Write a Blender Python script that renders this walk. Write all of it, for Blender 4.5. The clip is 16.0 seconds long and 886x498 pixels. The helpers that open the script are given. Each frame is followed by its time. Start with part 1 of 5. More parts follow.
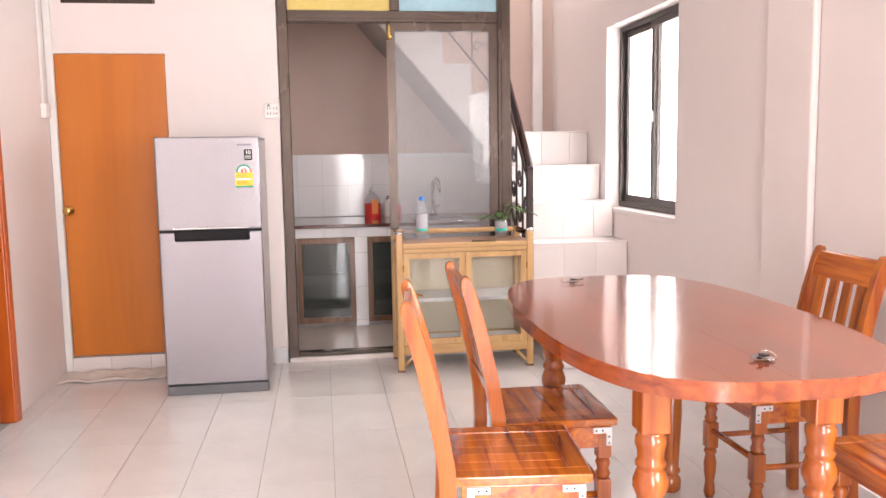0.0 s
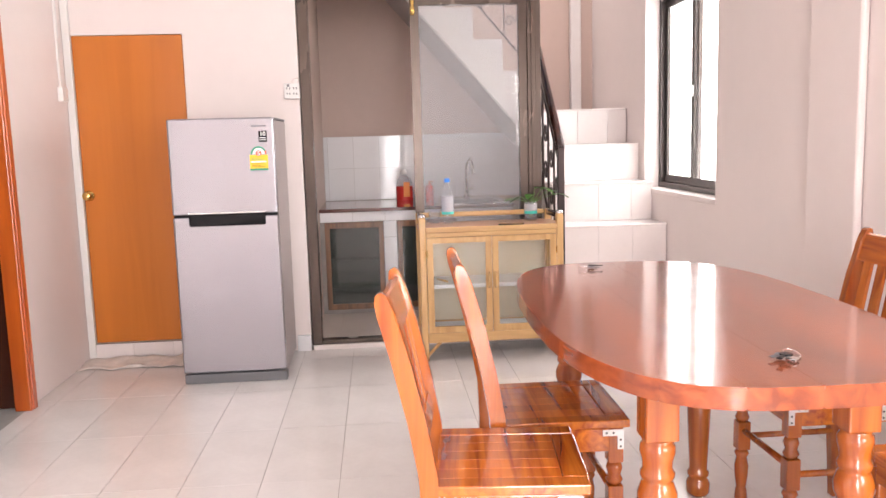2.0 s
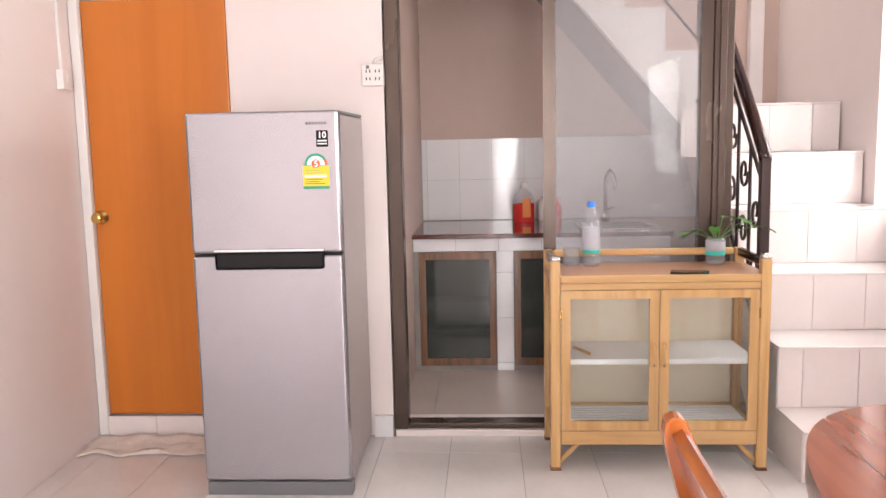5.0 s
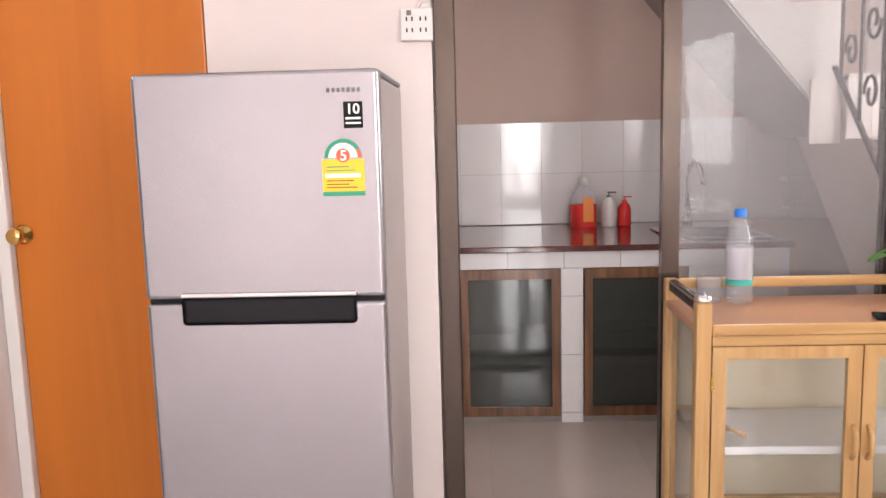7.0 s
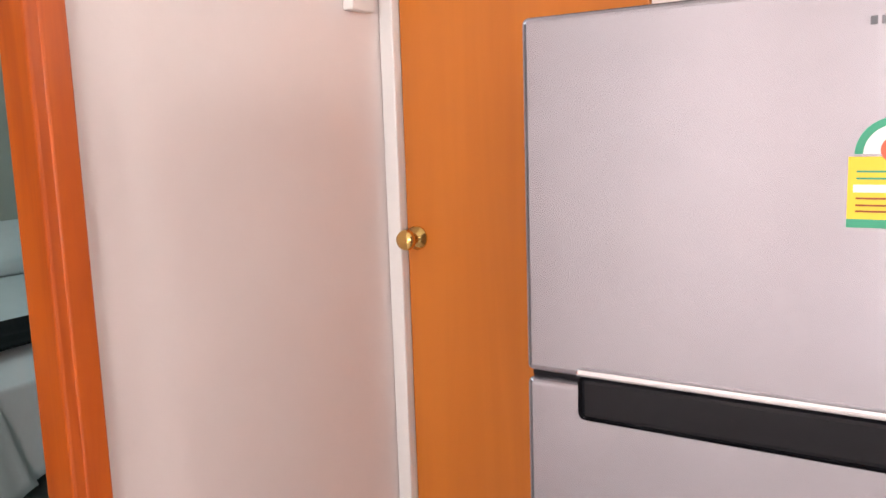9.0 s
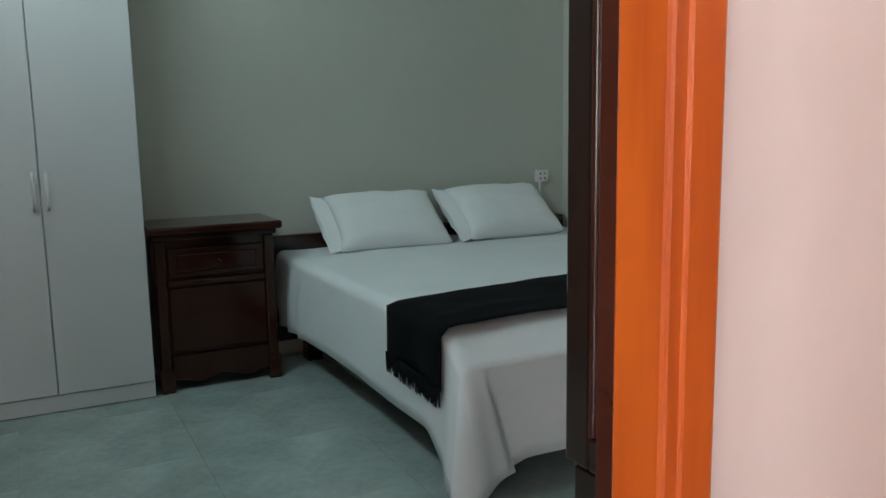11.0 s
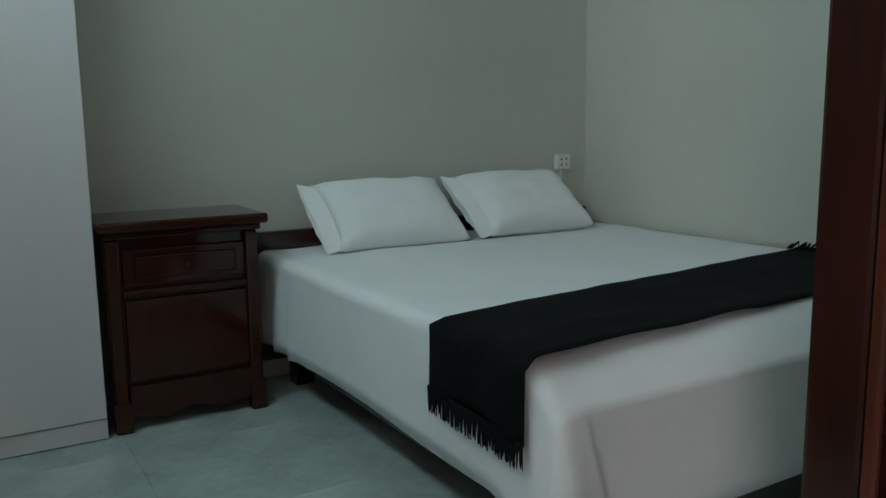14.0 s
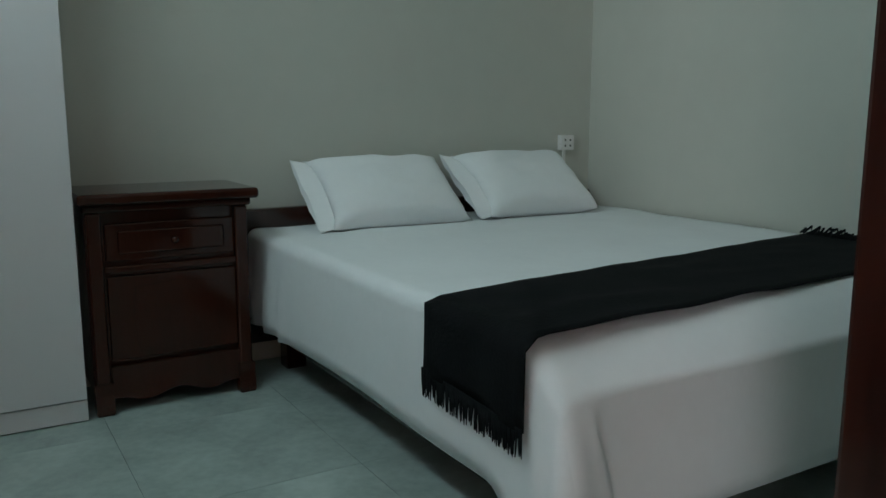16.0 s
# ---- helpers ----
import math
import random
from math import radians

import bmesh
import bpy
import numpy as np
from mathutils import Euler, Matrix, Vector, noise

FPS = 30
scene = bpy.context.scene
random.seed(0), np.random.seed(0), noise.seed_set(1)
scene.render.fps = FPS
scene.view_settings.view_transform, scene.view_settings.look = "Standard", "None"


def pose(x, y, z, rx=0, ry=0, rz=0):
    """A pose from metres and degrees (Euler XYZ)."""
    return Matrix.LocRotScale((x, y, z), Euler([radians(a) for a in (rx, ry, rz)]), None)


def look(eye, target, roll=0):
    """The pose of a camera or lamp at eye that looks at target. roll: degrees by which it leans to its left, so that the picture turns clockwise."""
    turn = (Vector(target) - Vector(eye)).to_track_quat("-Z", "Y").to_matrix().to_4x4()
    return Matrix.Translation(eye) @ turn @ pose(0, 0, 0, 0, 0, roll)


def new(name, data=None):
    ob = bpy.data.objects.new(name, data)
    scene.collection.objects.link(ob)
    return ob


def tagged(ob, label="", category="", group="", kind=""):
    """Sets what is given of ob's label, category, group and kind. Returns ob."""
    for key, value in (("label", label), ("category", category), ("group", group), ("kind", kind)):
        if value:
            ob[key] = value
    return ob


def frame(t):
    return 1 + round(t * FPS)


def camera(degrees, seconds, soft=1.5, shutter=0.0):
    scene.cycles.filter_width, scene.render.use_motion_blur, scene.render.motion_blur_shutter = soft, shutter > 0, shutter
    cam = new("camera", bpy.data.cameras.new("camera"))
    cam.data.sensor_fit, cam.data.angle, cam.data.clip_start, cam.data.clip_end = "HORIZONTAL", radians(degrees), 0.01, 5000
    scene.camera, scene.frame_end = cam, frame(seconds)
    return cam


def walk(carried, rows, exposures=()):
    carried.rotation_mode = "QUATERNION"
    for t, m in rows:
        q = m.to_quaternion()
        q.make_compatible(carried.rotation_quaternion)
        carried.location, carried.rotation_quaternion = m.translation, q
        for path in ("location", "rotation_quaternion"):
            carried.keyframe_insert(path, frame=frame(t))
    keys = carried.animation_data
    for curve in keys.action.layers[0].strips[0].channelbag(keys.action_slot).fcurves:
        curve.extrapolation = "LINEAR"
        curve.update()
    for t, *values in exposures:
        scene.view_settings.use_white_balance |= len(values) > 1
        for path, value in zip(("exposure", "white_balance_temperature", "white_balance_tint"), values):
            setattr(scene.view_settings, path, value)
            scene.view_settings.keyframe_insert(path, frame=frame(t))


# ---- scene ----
cam = camera(57.1, 16.0)
PATH = [
    (0, (0.193, 0.28, 1.325), (0.481, 2.246, 1.095), -0.9),
    (0.5, (0.201, 0.292, 1.313), (0.474, 2.258, 1.064), -1.3),
    (1, (0.207, 0.302, 1.302), (0.481, 2.264, 1.025), -1.2),
    (1.5, (0.258, 0.362, 1.299), (0.501, 2.328, 1.019), -1.8),
    (2, (0.395, 0.466, 1.302), (0.548, 2.442, 1.034), -1.6),
    (2.5, (0.472, 0.543, 1.295), (0.538, 2.524, 1.027), -1.8),
    (3, (0.475, 0.769, 1.275), (0.461, 2.752, 1.01), -2.0),
    (3.5, (0.479, 1.056, 1.226), (0.427, 3.044, 1.01), -2.0),
    (4, (0.498, 1.377, 1.285), (0.352, 3.359, 1.055), -1.1),
    (6.5, (0.09, 2.826, 1.322), (0.045, 4.808, 1.052), -1.4),
    (7, (0.061, 3.084, 1.294), (-0.022, 5.063, 1.015), -1.5),
    (7.5, (0.048, 3.324, 1.291), (-0.153, 5.292, 0.994), -0.8),
    (8, (-0.054, 3.556, 1.292), (-0.391, 5.506, 1.003), -0.9),
    (8.5, (-0.132, 3.692, 1.281), (-0.774, 5.569, 1.028), -1.3),
    (9, (-0.158, 3.85, 1.292), (-1.242, 5.505, 1.001), -1.9),
    (9.5, (-0.262, 3.92, 1.258), (-1.652, 5.332, 0.998), -1.6),
    (10, (-0.409, 3.928, 1.232), (-2.019, 5.081, 0.951), -1.8),
    (12.5, (-1.352, 4.158, 1.146), (-3.148, 4.985, 0.846), -0.6),
    (13, (-1.49, 4.128, 1.122), (-3.233, 5.059, 0.812), -1.4),
    (13.5, (-1.541, 4.117, 1.082), (-3.269, 5.077, 0.775), -0.7),
    (14, (-1.562, 4.082, 1.094), (-3.257, 5.099, 0.785), -0.7),
    (14.5, (-1.548, 4.07, 1.086), (-3.226, 5.114, 0.78), -1.0),
    (15, (-1.599, 4.087, 1.072), (-3.266, 5.139, 0.732), -1.2),
    (15.5, (-1.633, 4.135, 1.067), (-3.318, 5.153, 0.712), -0.6),
    (16, (-1.663, 4.151, 1.033), (-3.354, 5.166, 0.701), 0.1),
]
walk(cam, [(t, look(eye, target, roll)) for t, eye, target, roll in PATH])

# ---- light ----
world = bpy.data.worlds.new("sky")
scene.world = world
world.use_nodes = True
_n = world.node_tree.nodes
_sky = _n.new("ShaderNodeTexSky")
_sky.sky_type, _sky.sun_disc = "NISHITA", False
_sky.sun_elevation, _sky.sun_rotation = radians(50), radians(120)
world.node_tree.links.new(_sky.outputs[0], _n["Background"].inputs[0])
_n["Background"].inputs[1].default_value = 0.1
sun = new("sun", bpy.data.lights.new("sun", "SUN"))
sun.data.energy, sun.data.angle, sun.data.color = 2.5, radians(0.5), (1, 0.95, 0.88)
sun.matrix_world = look((9, -4, 12), (0, 3, 0))


def area(name, eye, target, w, h, watts, colour):
    lamp = bpy.data.lights.new(name, "AREA")
    lamp.shape, lamp.size, lamp.size_y, lamp.energy, lamp.color = "RECTANGLE", w, h, watts, colour
    ob = new(name, lamp)
    ob.matrix_world = look(eye, target)
    return ob


# daylight: front door behind the start, dining window; added fill: side, stair head, bedroom
# front opening is out of view; its lamp stands in for the sky
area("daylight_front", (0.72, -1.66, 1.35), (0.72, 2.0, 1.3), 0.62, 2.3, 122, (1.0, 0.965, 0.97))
# added fill through an unseen right-wall hole, brightens the dining room
area("fill_side", (2.50, 0.0, 1.55), (0.0, 0.3, 1.3), 1.9, 1.25, 148, (1.0, 0.97, 0.98))
area("daylight_window", (2.50, 5.45, 1.55), (0.0, 5.45, 1.4), 1.05, 1.2, 25, (1.0, 0.97, 0.96))
# unseen lamp added over the stairwell to brighten stairs and kitchen
area("fill_stairs", (1.95, 6.95, 3.9), (1.95, 6.9, 0.0), 0.6, 0.8, 28, (1.0, 0.97, 0.95))
# bedroom fill from an added high opening, in place of the unknown source
area("fill_bedroom", (-3.25, 3.46, 2.58), (-3.4, 5.6, 0.7), 1.95, 0.55, 35, (0.72, 0.96, 1.0))

# ---- materials ----


def mat(name, colour, rough=0.5, metal=0.0, vary=0.06, scale=6.0, bump=0.0, bscale=60.0, coat=0.0, stretch=(1, 1, 1), each=0.0, spec=0.5):
    m = bpy.data.materials.new(name)
    m.use_nodes = True
    n, l = m.node_tree.nodes, m.node_tree.links
    b = n["Principled BSDF"]
    b.inputs["Metallic"].default_value = metal
    b.inputs["Coat Weight"].default_value = coat
    b.inputs["Coat Roughness"].default_value = 0.08
    b.inputs["Specular IOR Level"].default_value = spec
    tc, mp = n.new("ShaderNodeTexCoord"), n.new("ShaderNodeMapping")
    mp.inputs["Scale"].default_value = stretch
    l.new(tc.outputs["Object"], mp.inputs["Vector"])
    big, small = n.new("ShaderNodeTexNoise"), n.new("ShaderNodeTexNoise")
    big.inputs["Scale"].default_value, small.inputs["Scale"].default_value = scale, scale * 9
    big.inputs["Detail"].default_value = small.inputs["Detail"].default_value = 4
    for t in (big, small):
        l.new(mp.outputs[0], t.inputs["Vector"])
    mx = n.new("ShaderNodeMath")
    mx.operation = "MULTIPLY_ADD"
    mx.inputs[1].default_value = 0.4
    l.new(small.outputs[0], mx.inputs[0])
    l.new(big.outputs[0], mx.inputs[2])
    ramp = n.new("ShaderNodeMapRange")
    ramp.inputs[1].default_value, ramp.inputs[2].default_value = 0.35, 1.05
    ramp.inputs[3].default_value, ramp.inputs[4].default_value = 1 - vary, 1 + vary
    l.new(mx.outputs[0], ramp.inputs[0])
    last = ramp.outputs[0]
    if each:
        inf, ma = n.new("ShaderNodeObjectInfo"), n.new("ShaderNodeMath")
        rr = n.new("ShaderNodeMapRange")
        rr.inputs[3].default_value, rr.inputs[4].default_value = 1 - each, 1 + each
        l.new(inf.outputs["Random"], rr.inputs[0])
        ma.operation = "MULTIPLY"
        l.new(last, ma.inputs[0])
        l.new(rr.outputs[0], ma.inputs[1])
        last = ma.outputs[0]
    hs = n.new("ShaderNodeHueSaturation")
    hs.inputs["Color"].default_value = (*colour, 1)
    l.new(last, hs.inputs["Value"])
    l.new(hs.outputs[0], b.inputs["Base Color"])
    r2 = n.new("ShaderNodeMapRange")
    r2.inputs[3].default_value, r2.inputs[4].default_value = max(0.02, rough * 0.8), min(1, rough * 1.2)
    l.new(big.outputs[0], r2.inputs[0])
    l.new(r2.outputs[0], b.inputs["Roughness"])
    if bump:
        bn, bp = n.new("ShaderNodeTexNoise"), n.new("ShaderNodeBump")
        bn.inputs["Scale"].default_value, bn.inputs["Detail"].default_value = bscale, 3
        bp.inputs["Strength"].default_value, bp.inputs["Distance"].default_value = bump, 0.004
        l.new(mp.outputs[0], bn.inputs["Vector"])
        l.new(bn.outputs[0], bp.inputs["Height"])
        l.new(bp.outputs[0], b.inputs["Normal"])
        l.new(bp.outputs[0], b.inputs["Coat Normal"])
    return m


def wood(name, dark, light, rough=0.3, coat=0.5, grain=3.0, axis="X", each=0.12, bump=0.03, bscale=16):
    """Varnished wood with long grain along one axis of the object."""
    m = mat(name, light, rough, coat=coat, bump=bump, bscale=bscale)
    n, l = m.node_tree.nodes, m.node_tree.links
    b = n["Principled BSDF"]
    tc, mp, wv = n.new("ShaderNodeTexCoord"), n.new("ShaderNodeMapping"), n.new("ShaderNodeTexNoise")
    s = [grain * 9] * 3
    s["XYZ".index(axis)] = grain * 0.6
    mp.inputs["Scale"].default_value = s
    wv.inputs["Detail"].default_value, wv.inputs["Distortion"].default_value = 6, 0.6
    wv.inputs["Scale"].default_value = 1.0
    cr = n.new("ShaderNodeValToRGB")
    cr.color_ramp.elements[0].color, cr.color_ramp.elements[1].color = (*dark, 1), (*light, 1)
    cr.color_ramp.elements[0].position, cr.color_ramp.elements[1].position = 0.33, 0.62
    inf, rr, hs = n.new("ShaderNodeObjectInfo"), n.new("ShaderNodeMapRange"), n.new("ShaderNodeHueSaturation")
    rr.inputs[3].default_value, rr.inputs[4].default_value = 1 - each, 1 + each
    l.new(inf.outputs["Random"], rr.inputs[0])
    l.new(rr.outputs[0], hs.inputs["Value"])
    l.new(tc.outputs["Object"], mp.inputs["Vector"])
    l.new(mp.outputs[0], wv.inputs["Vector"])
    l.new(wv.outputs[0], cr.inputs[0])
    l.new(cr.outputs[0], hs.inputs["Color"])
    l.new(hs.outputs[0], b.inputs["Base Color"])
    return m


def glass(name, colour=(1, 1, 1), rough=0.0, ior=1.45):
    m = bpy.data.materials.new(name)
    m.use_nodes = True
    b = m.node_tree.nodes["Principled BSDF"]
    b.inputs["Base Color"].default_value = (*colour, 1)
    b.inputs["Transmission Weight"].default_value, b.inputs["Roughness"].default_value, b.inputs["IOR"].default_value = 1, rough, ior
    return m


def glow(name, colour, strength):
    m = bpy.data.materials.new(name)
    m.use_nodes = True
    b = m.node_tree.nodes["Principled BSDF"]
    b.inputs["Base Color"].default_value = (*colour, 1)
    b.inputs["Emission Color"].default_value, b.inputs["Emission Strength"].default_value = (*colour, 1), strength
    return m


WALL = mat("wall_paint", (0.80, 0.72, 0.695), 0.55, vary=0.035, scale=1.2, bump=0.12, bscale=40)
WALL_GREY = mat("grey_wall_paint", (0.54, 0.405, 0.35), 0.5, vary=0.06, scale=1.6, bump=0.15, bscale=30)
WALL_BED = mat("bedroom_wall_paint", (0.545, 0.545, 0.49), 0.5, vary=0.05, scale=1.2, bump=0.12, bscale=40)
STAIR_PAINT = mat("stair_paint", (0.72, 0.67, 0.65), 0.55, vary=0.08, scale=2.5, bump=0.2, bscale=25)
SOFFIT = mat("rough_grey_soffit", (0.43, 0.41, 0.41), 0.7, vary=0.14, scale=2.2, bump=0.3, bscale=25)
CEIL = mat("ceiling_paint", (0.80, 0.78, 0.76), 0.7, vary=0.03)
WGROUT = mat("pale_wall_grout", (0.52, 0.50, 0.49), 0.8, vary=0.1, scale=14)
GROUT = mat("grout", (0.33, 0.30, 0.28), 0.9, vary=0.15, scale=14)
TILE = mat("floor_tile_glaze", (0.73, 0.695, 0.68), 0.14, vary=0.08, scale=4.0, bump=0.03, bscale=9, each=0.03)
# the green is the bedroom's light cast, put into the glaze colour
TILE_BED = mat("bedroom_tile_glaze", (0.41, 0.495, 0.465), 0.17, vary=0.34, scale=3.2, bump=0.04, bscale=9, each=0.02)
WTILE = mat("white_wall_tile", (0.78, 0.775, 0.79), 0.07, vary=0.03, scale=3.0, each=0.04, bump=0.05, bscale=12, spec=0.4)
PTILE = mat("pinkish_step_tile", (0.80, 0.73, 0.71), 0.14, vary=0.04, scale=4.0, each=0.05)
KFLOOR = mat("kitchen_floor_tile", (0.52, 0.45, 0.41), 0.14, vary=0.05, scale=4.0, each=0.04)
BRONZE = mat("bronze_aluminium", (0.078, 0.055, 0.043), 0.26, metal=0.55, vary=0.22, scale=5, stretch=(1, 1, 0.25))
IRON = mat("dark_iron", (0.05, 0.032, 0.03), 0.35, metal=0.3, vary=0.2)
STEEL = mat("silver_brushed_panel", (0.385, 0.377, 0.408), 0.23, metal=0.82, vary=0.02, scale=2)
FRSIDE = mat("grey_fridge_side", (0.40, 0.345, 0.335), 0.4, vary=0.03)
CHROME = mat("chrome", (0.75, 0.75, 0.76), 0.12, metal=1.0, vary=0.02)
BLACK = mat("black_plastic", (0.009, 0.009, 0.011), 0.18, vary=0.1, spec=0.2)
NSWOOD = mat("glossy_dark_mahogany", (0.038, 0.0085, 0.0042), 0.12, vary=0.2, scale=3, coat=0.2, stretch=(3, 3, 0.5), spec=0.3)
FRAMEBLK = mat("dark_window_frame", (0.045, 0.034, 0.030), 0.35, metal=0.3, vary=0.2)
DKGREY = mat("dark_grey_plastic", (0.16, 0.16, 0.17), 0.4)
DOORM = wood("orange_door_laminate", (0.52, 0.150, 0.013), (0.58, 0.175, 0.017), rough=0.4, coat=0.15, grain=1.2, axis="Z", each=0)
JAMB = wood("varnished_jamb_wood", (0.40, 0.065, 0.007), (0.54, 0.105, 0.010), rough=0.3, coat=0.4, grain=2.5, axis="Z", each=0.05)
ROSE = wood("red_varnished_wood", (0.20, 0.036, 0.010), (0.36, 0.078, 0.019), rough=0.17, coat=0.6, grain=2.6, axis="Y", each=0.2, bump=0.09, bscale=8)
ROSE_Z = wood("orange_varnished_wood", (0.27, 0.050, 0.007), (0.46, 0.125, 0.014), rough=0.24, coat=0.6, grain=3.0, axis="Z", each=0.14)
ROSE_X = wood("orange_varnished_slat", (0.26, 0.040, 0.006), (0.60, 0.165, 0.014), rough=0.2, coat=0.7, grain=3.5, axis="Y", each=0.2)
PALE = wood("pale_cabinet_wood", (0.52, 0.30, 0.115), (0.66, 0.42, 0.18), rough=0.32, coat=0.3, grain=3.0, axis="Z", each=0.06)
PALE_X = wood("pale_cabinet_rail", (0.52, 0.30, 0.115), (0.66, 0.42, 0.18), rough=0.32, coat=0.3, grain=3.0, axis="X", each=0.06)
PALETOP = mat("pinkish_cabinet_top", (0.52, 0.27, 0.155), 0.3, vary=0.08, scale=5, coat=0.3)
CABWOOD = wood("kitchen_door_wood", (0.10, 0.042, 0.018), (0.22, 0.095, 0.038), rough=0.35, coat=0.3, grain=4, axis="Z")
MAHOG = wood("dark_mahogany", (0.014, 0.0032, 0.002), (0.034, 0.0075, 0.004), rough=0.2, coat=0.3, grain=3, axis="Z", each=0.05)
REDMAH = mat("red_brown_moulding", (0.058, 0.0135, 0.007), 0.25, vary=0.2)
CREAM = mat("cream_back_panel", (0.70, 0.62, 0.47), 0.5, vary=0.05)
GRANITE = mat("dark_red_granite", (0.10, 0.035, 0.03), 0.08, vary=0.4, scale=40, coat=0.6)
WHITE = mat("white_laminate", (0.70, 0.69, 0.70), 0.35, vary=0.02, scale=2)
SHELFW = mat("white_shelf", (0.78, 0.77, 0.76), 0.4)
PLASTIC_W = mat("white_plastic", (0.78, 0.76, 0.74), 0.35, vary=0.03)
LINEN = mat("white_sheet", (0.84, 0.855, 0.87), 0.85, vary=0.04, scale=3, bump=0.7, bscale=9)
PILLOWM = mat("white_pillowcase", (0.88, 0.89, 0.90), 0.85, vary=0.03, scale=4, bump=0.6, bscale=11)
SCARF = mat("black_scarf_cloth", (0.007, 0.008, 0.009), 0.9, vary=0.5, scale=9, bump=0.5, bscale=120, spec=0.1)
CURTAIN = mat("blue_grey_curtain", (0.19, 0.225, 0.26), 0.8, vary=0.3, scale=3, bump=0.4, bscale=40)
BRASS = mat("brass", (0.70, 0.48, 0.16), 0.18, metal=1.0, vary=0.05)
ZINC = mat("zinc_bracket", (0.66, 0.66, 0.64), 0.35, metal=0.8, vary=0.1, scale=30)
RAG = mat("beige_rag", (0.74, 0.68, 0.63), 0.95, vary=0.2, scale=12, bump=0.6, bscale=60)
GLASS = glass("clear_glass", (0.97, 0.98, 0.98))


def sheer(name, colour, body, body_rough, clear, gloss=0.03):
    """Thin clear sheet: mostly see-through, with some surface gloss, dust or painted haze."""
    m = bpy.data.materials.new(name)
    m.use_nodes = True
    n, l = m.node_tree.nodes, m.node_tree.links
    b = n["Principled BSDF"]
    b.inputs["Base Color"].default_value, b.inputs["Roughness"].default_value = (*body, 1), body_rough
    tr, mx = n.new("ShaderNodeBsdfTransparent"), n.new("ShaderNodeMixShader")
    tr.inputs[0].default_value = (*colour, 1)
    mx.inputs[0].default_value = clear
    l.new(b.outputs[0], mx.inputs[1])
    l.new(tr.outputs[0], mx.inputs[2])
    gl, fr, mg = n.new("ShaderNodeBsdfGlossy"), n.new("ShaderNodeLayerWeight"), n.new("ShaderNodeMixShader")
    gl.inputs["Roughness"].default_value = 0.015
    pw, ad = n.new("ShaderNodeMath"), n.new("ShaderNodeMath")
    pw.operation, pw.inputs[1].default_value = "POWER", 4.0
    ad.operation, ad.inputs[1].default_value, ad.inputs[2].default_value = "MULTIPLY_ADD", 0.5, gloss
    l.new(fr.outputs["Facing"], pw.inputs[0])
    l.new(pw.outputs[0], ad.inputs[0])
    l.new(ad.outputs[0], mg.inputs[0])
    l.new(mx.outputs[0], mg.inputs[1])
    l.new(gl.outputs[0], mg.inputs[2])
    l.new(mg.outputs[0], n["Material Output"].inputs[0])
    return m


PET = sheer("clear_plastic_bottle", (0.95, 0.97, 1.0), (0.86, 0.88, 0.90), 0.05, 0.86)
# grey body is dust plus the room's reflected haze, put into the colour
HAZED = sheer("dust_and_haze_glass", (0.97, 0.97, 0.97), (0.52, 0.52, 0.55), 0.3, 0.88, 0.006)
MIRROR = mat("mirror", (0.80, 0.83, 0.83), 0.02, metal=1.0, vary=0.0)
DKGLASS = sheer("dark_cabinet_glass", (0.42, 0.45, 0.43), (0.11, 0.12, 0.11), 0.1, 0.6)
SKYGLOW = glow("bright_daylight", (1.0, 0.99, 0.985), 3.0)
YELLOWG = mat("yellow_painted_glass", (0.75, 0.58, 0.16), 0.1, vary=0.15, scale=3)
BLUEG = mat("blue_painted_glass", (0.38, 0.62, 0.72), 0.1, vary=0.15, scale=3)
BLACKGL = mat("dark_window_glass", (0.02, 0.02, 0.025), 0.08)
RED = mat("red_soap", (0.75, 0.035, 0.03), 0.25)
ORANGE = mat("orange_label", (0.85, 0.25, 0.04), 0.4)
YELLOW = mat("yellow_sticker", (0.85, 0.62, 0.03), 0.45, vary=0.02)
GREEN = mat("green_sticker", (0.03, 0.33, 0.18), 0.45)
STWHITE = mat("white_sticker", (0.85, 0.85, 0.84), 0.45, vary=0.02)
STRED = mat("red_sticker", (0.78, 0.12, 0.05), 0.45)
BLUECAP = mat("blue_cap", (0.03, 0.22, 0.75), 0.35)
TEAL = mat("teal_label", (0.05, 0.50, 0.42), 0.45)
LABEL = sheer("pale_label", (0.9, 0.9, 0.95), (0.80, 0.80, 0.84), 0.4, 0.55)
LEAF = mat("leaf", (0.07, 0.20, 0.025), 0.4, vary=0.3, scale=20)
PHONE = mat("dark_phone", (0.02, 0.025, 0.03), 0.1)

# ---- building helpers ----


def bx(bm, x0, y0, z0, x1, y1, z1, bev=0.0, seg=2):
    vs = [bm.verts.new((x, y, z)) for x in (x0, x1) for y in (y0, y1) for z in (z0, z1)]
    fs = [bm.faces.new([vs[i] for i in f]) for f in ((0, 1, 3, 2), (4, 6, 7, 5), (0, 4, 5, 1), (2, 3, 7, 6), (0, 2, 6, 4), (1, 5, 7, 3))]
    if bev:
        bmesh.ops.bevel(bm, geom=list({e for f in fs for e in f.edges}), offset=bev, segments=seg, affect="EDGES", profile=0.5)
    return bm


def box(x0, y0, z0, x1, y1, z1, bev=0.0, seg=2):
    return bx(bmesh.new(), x0, y0, z0, x1, y1, z1, bev, seg)


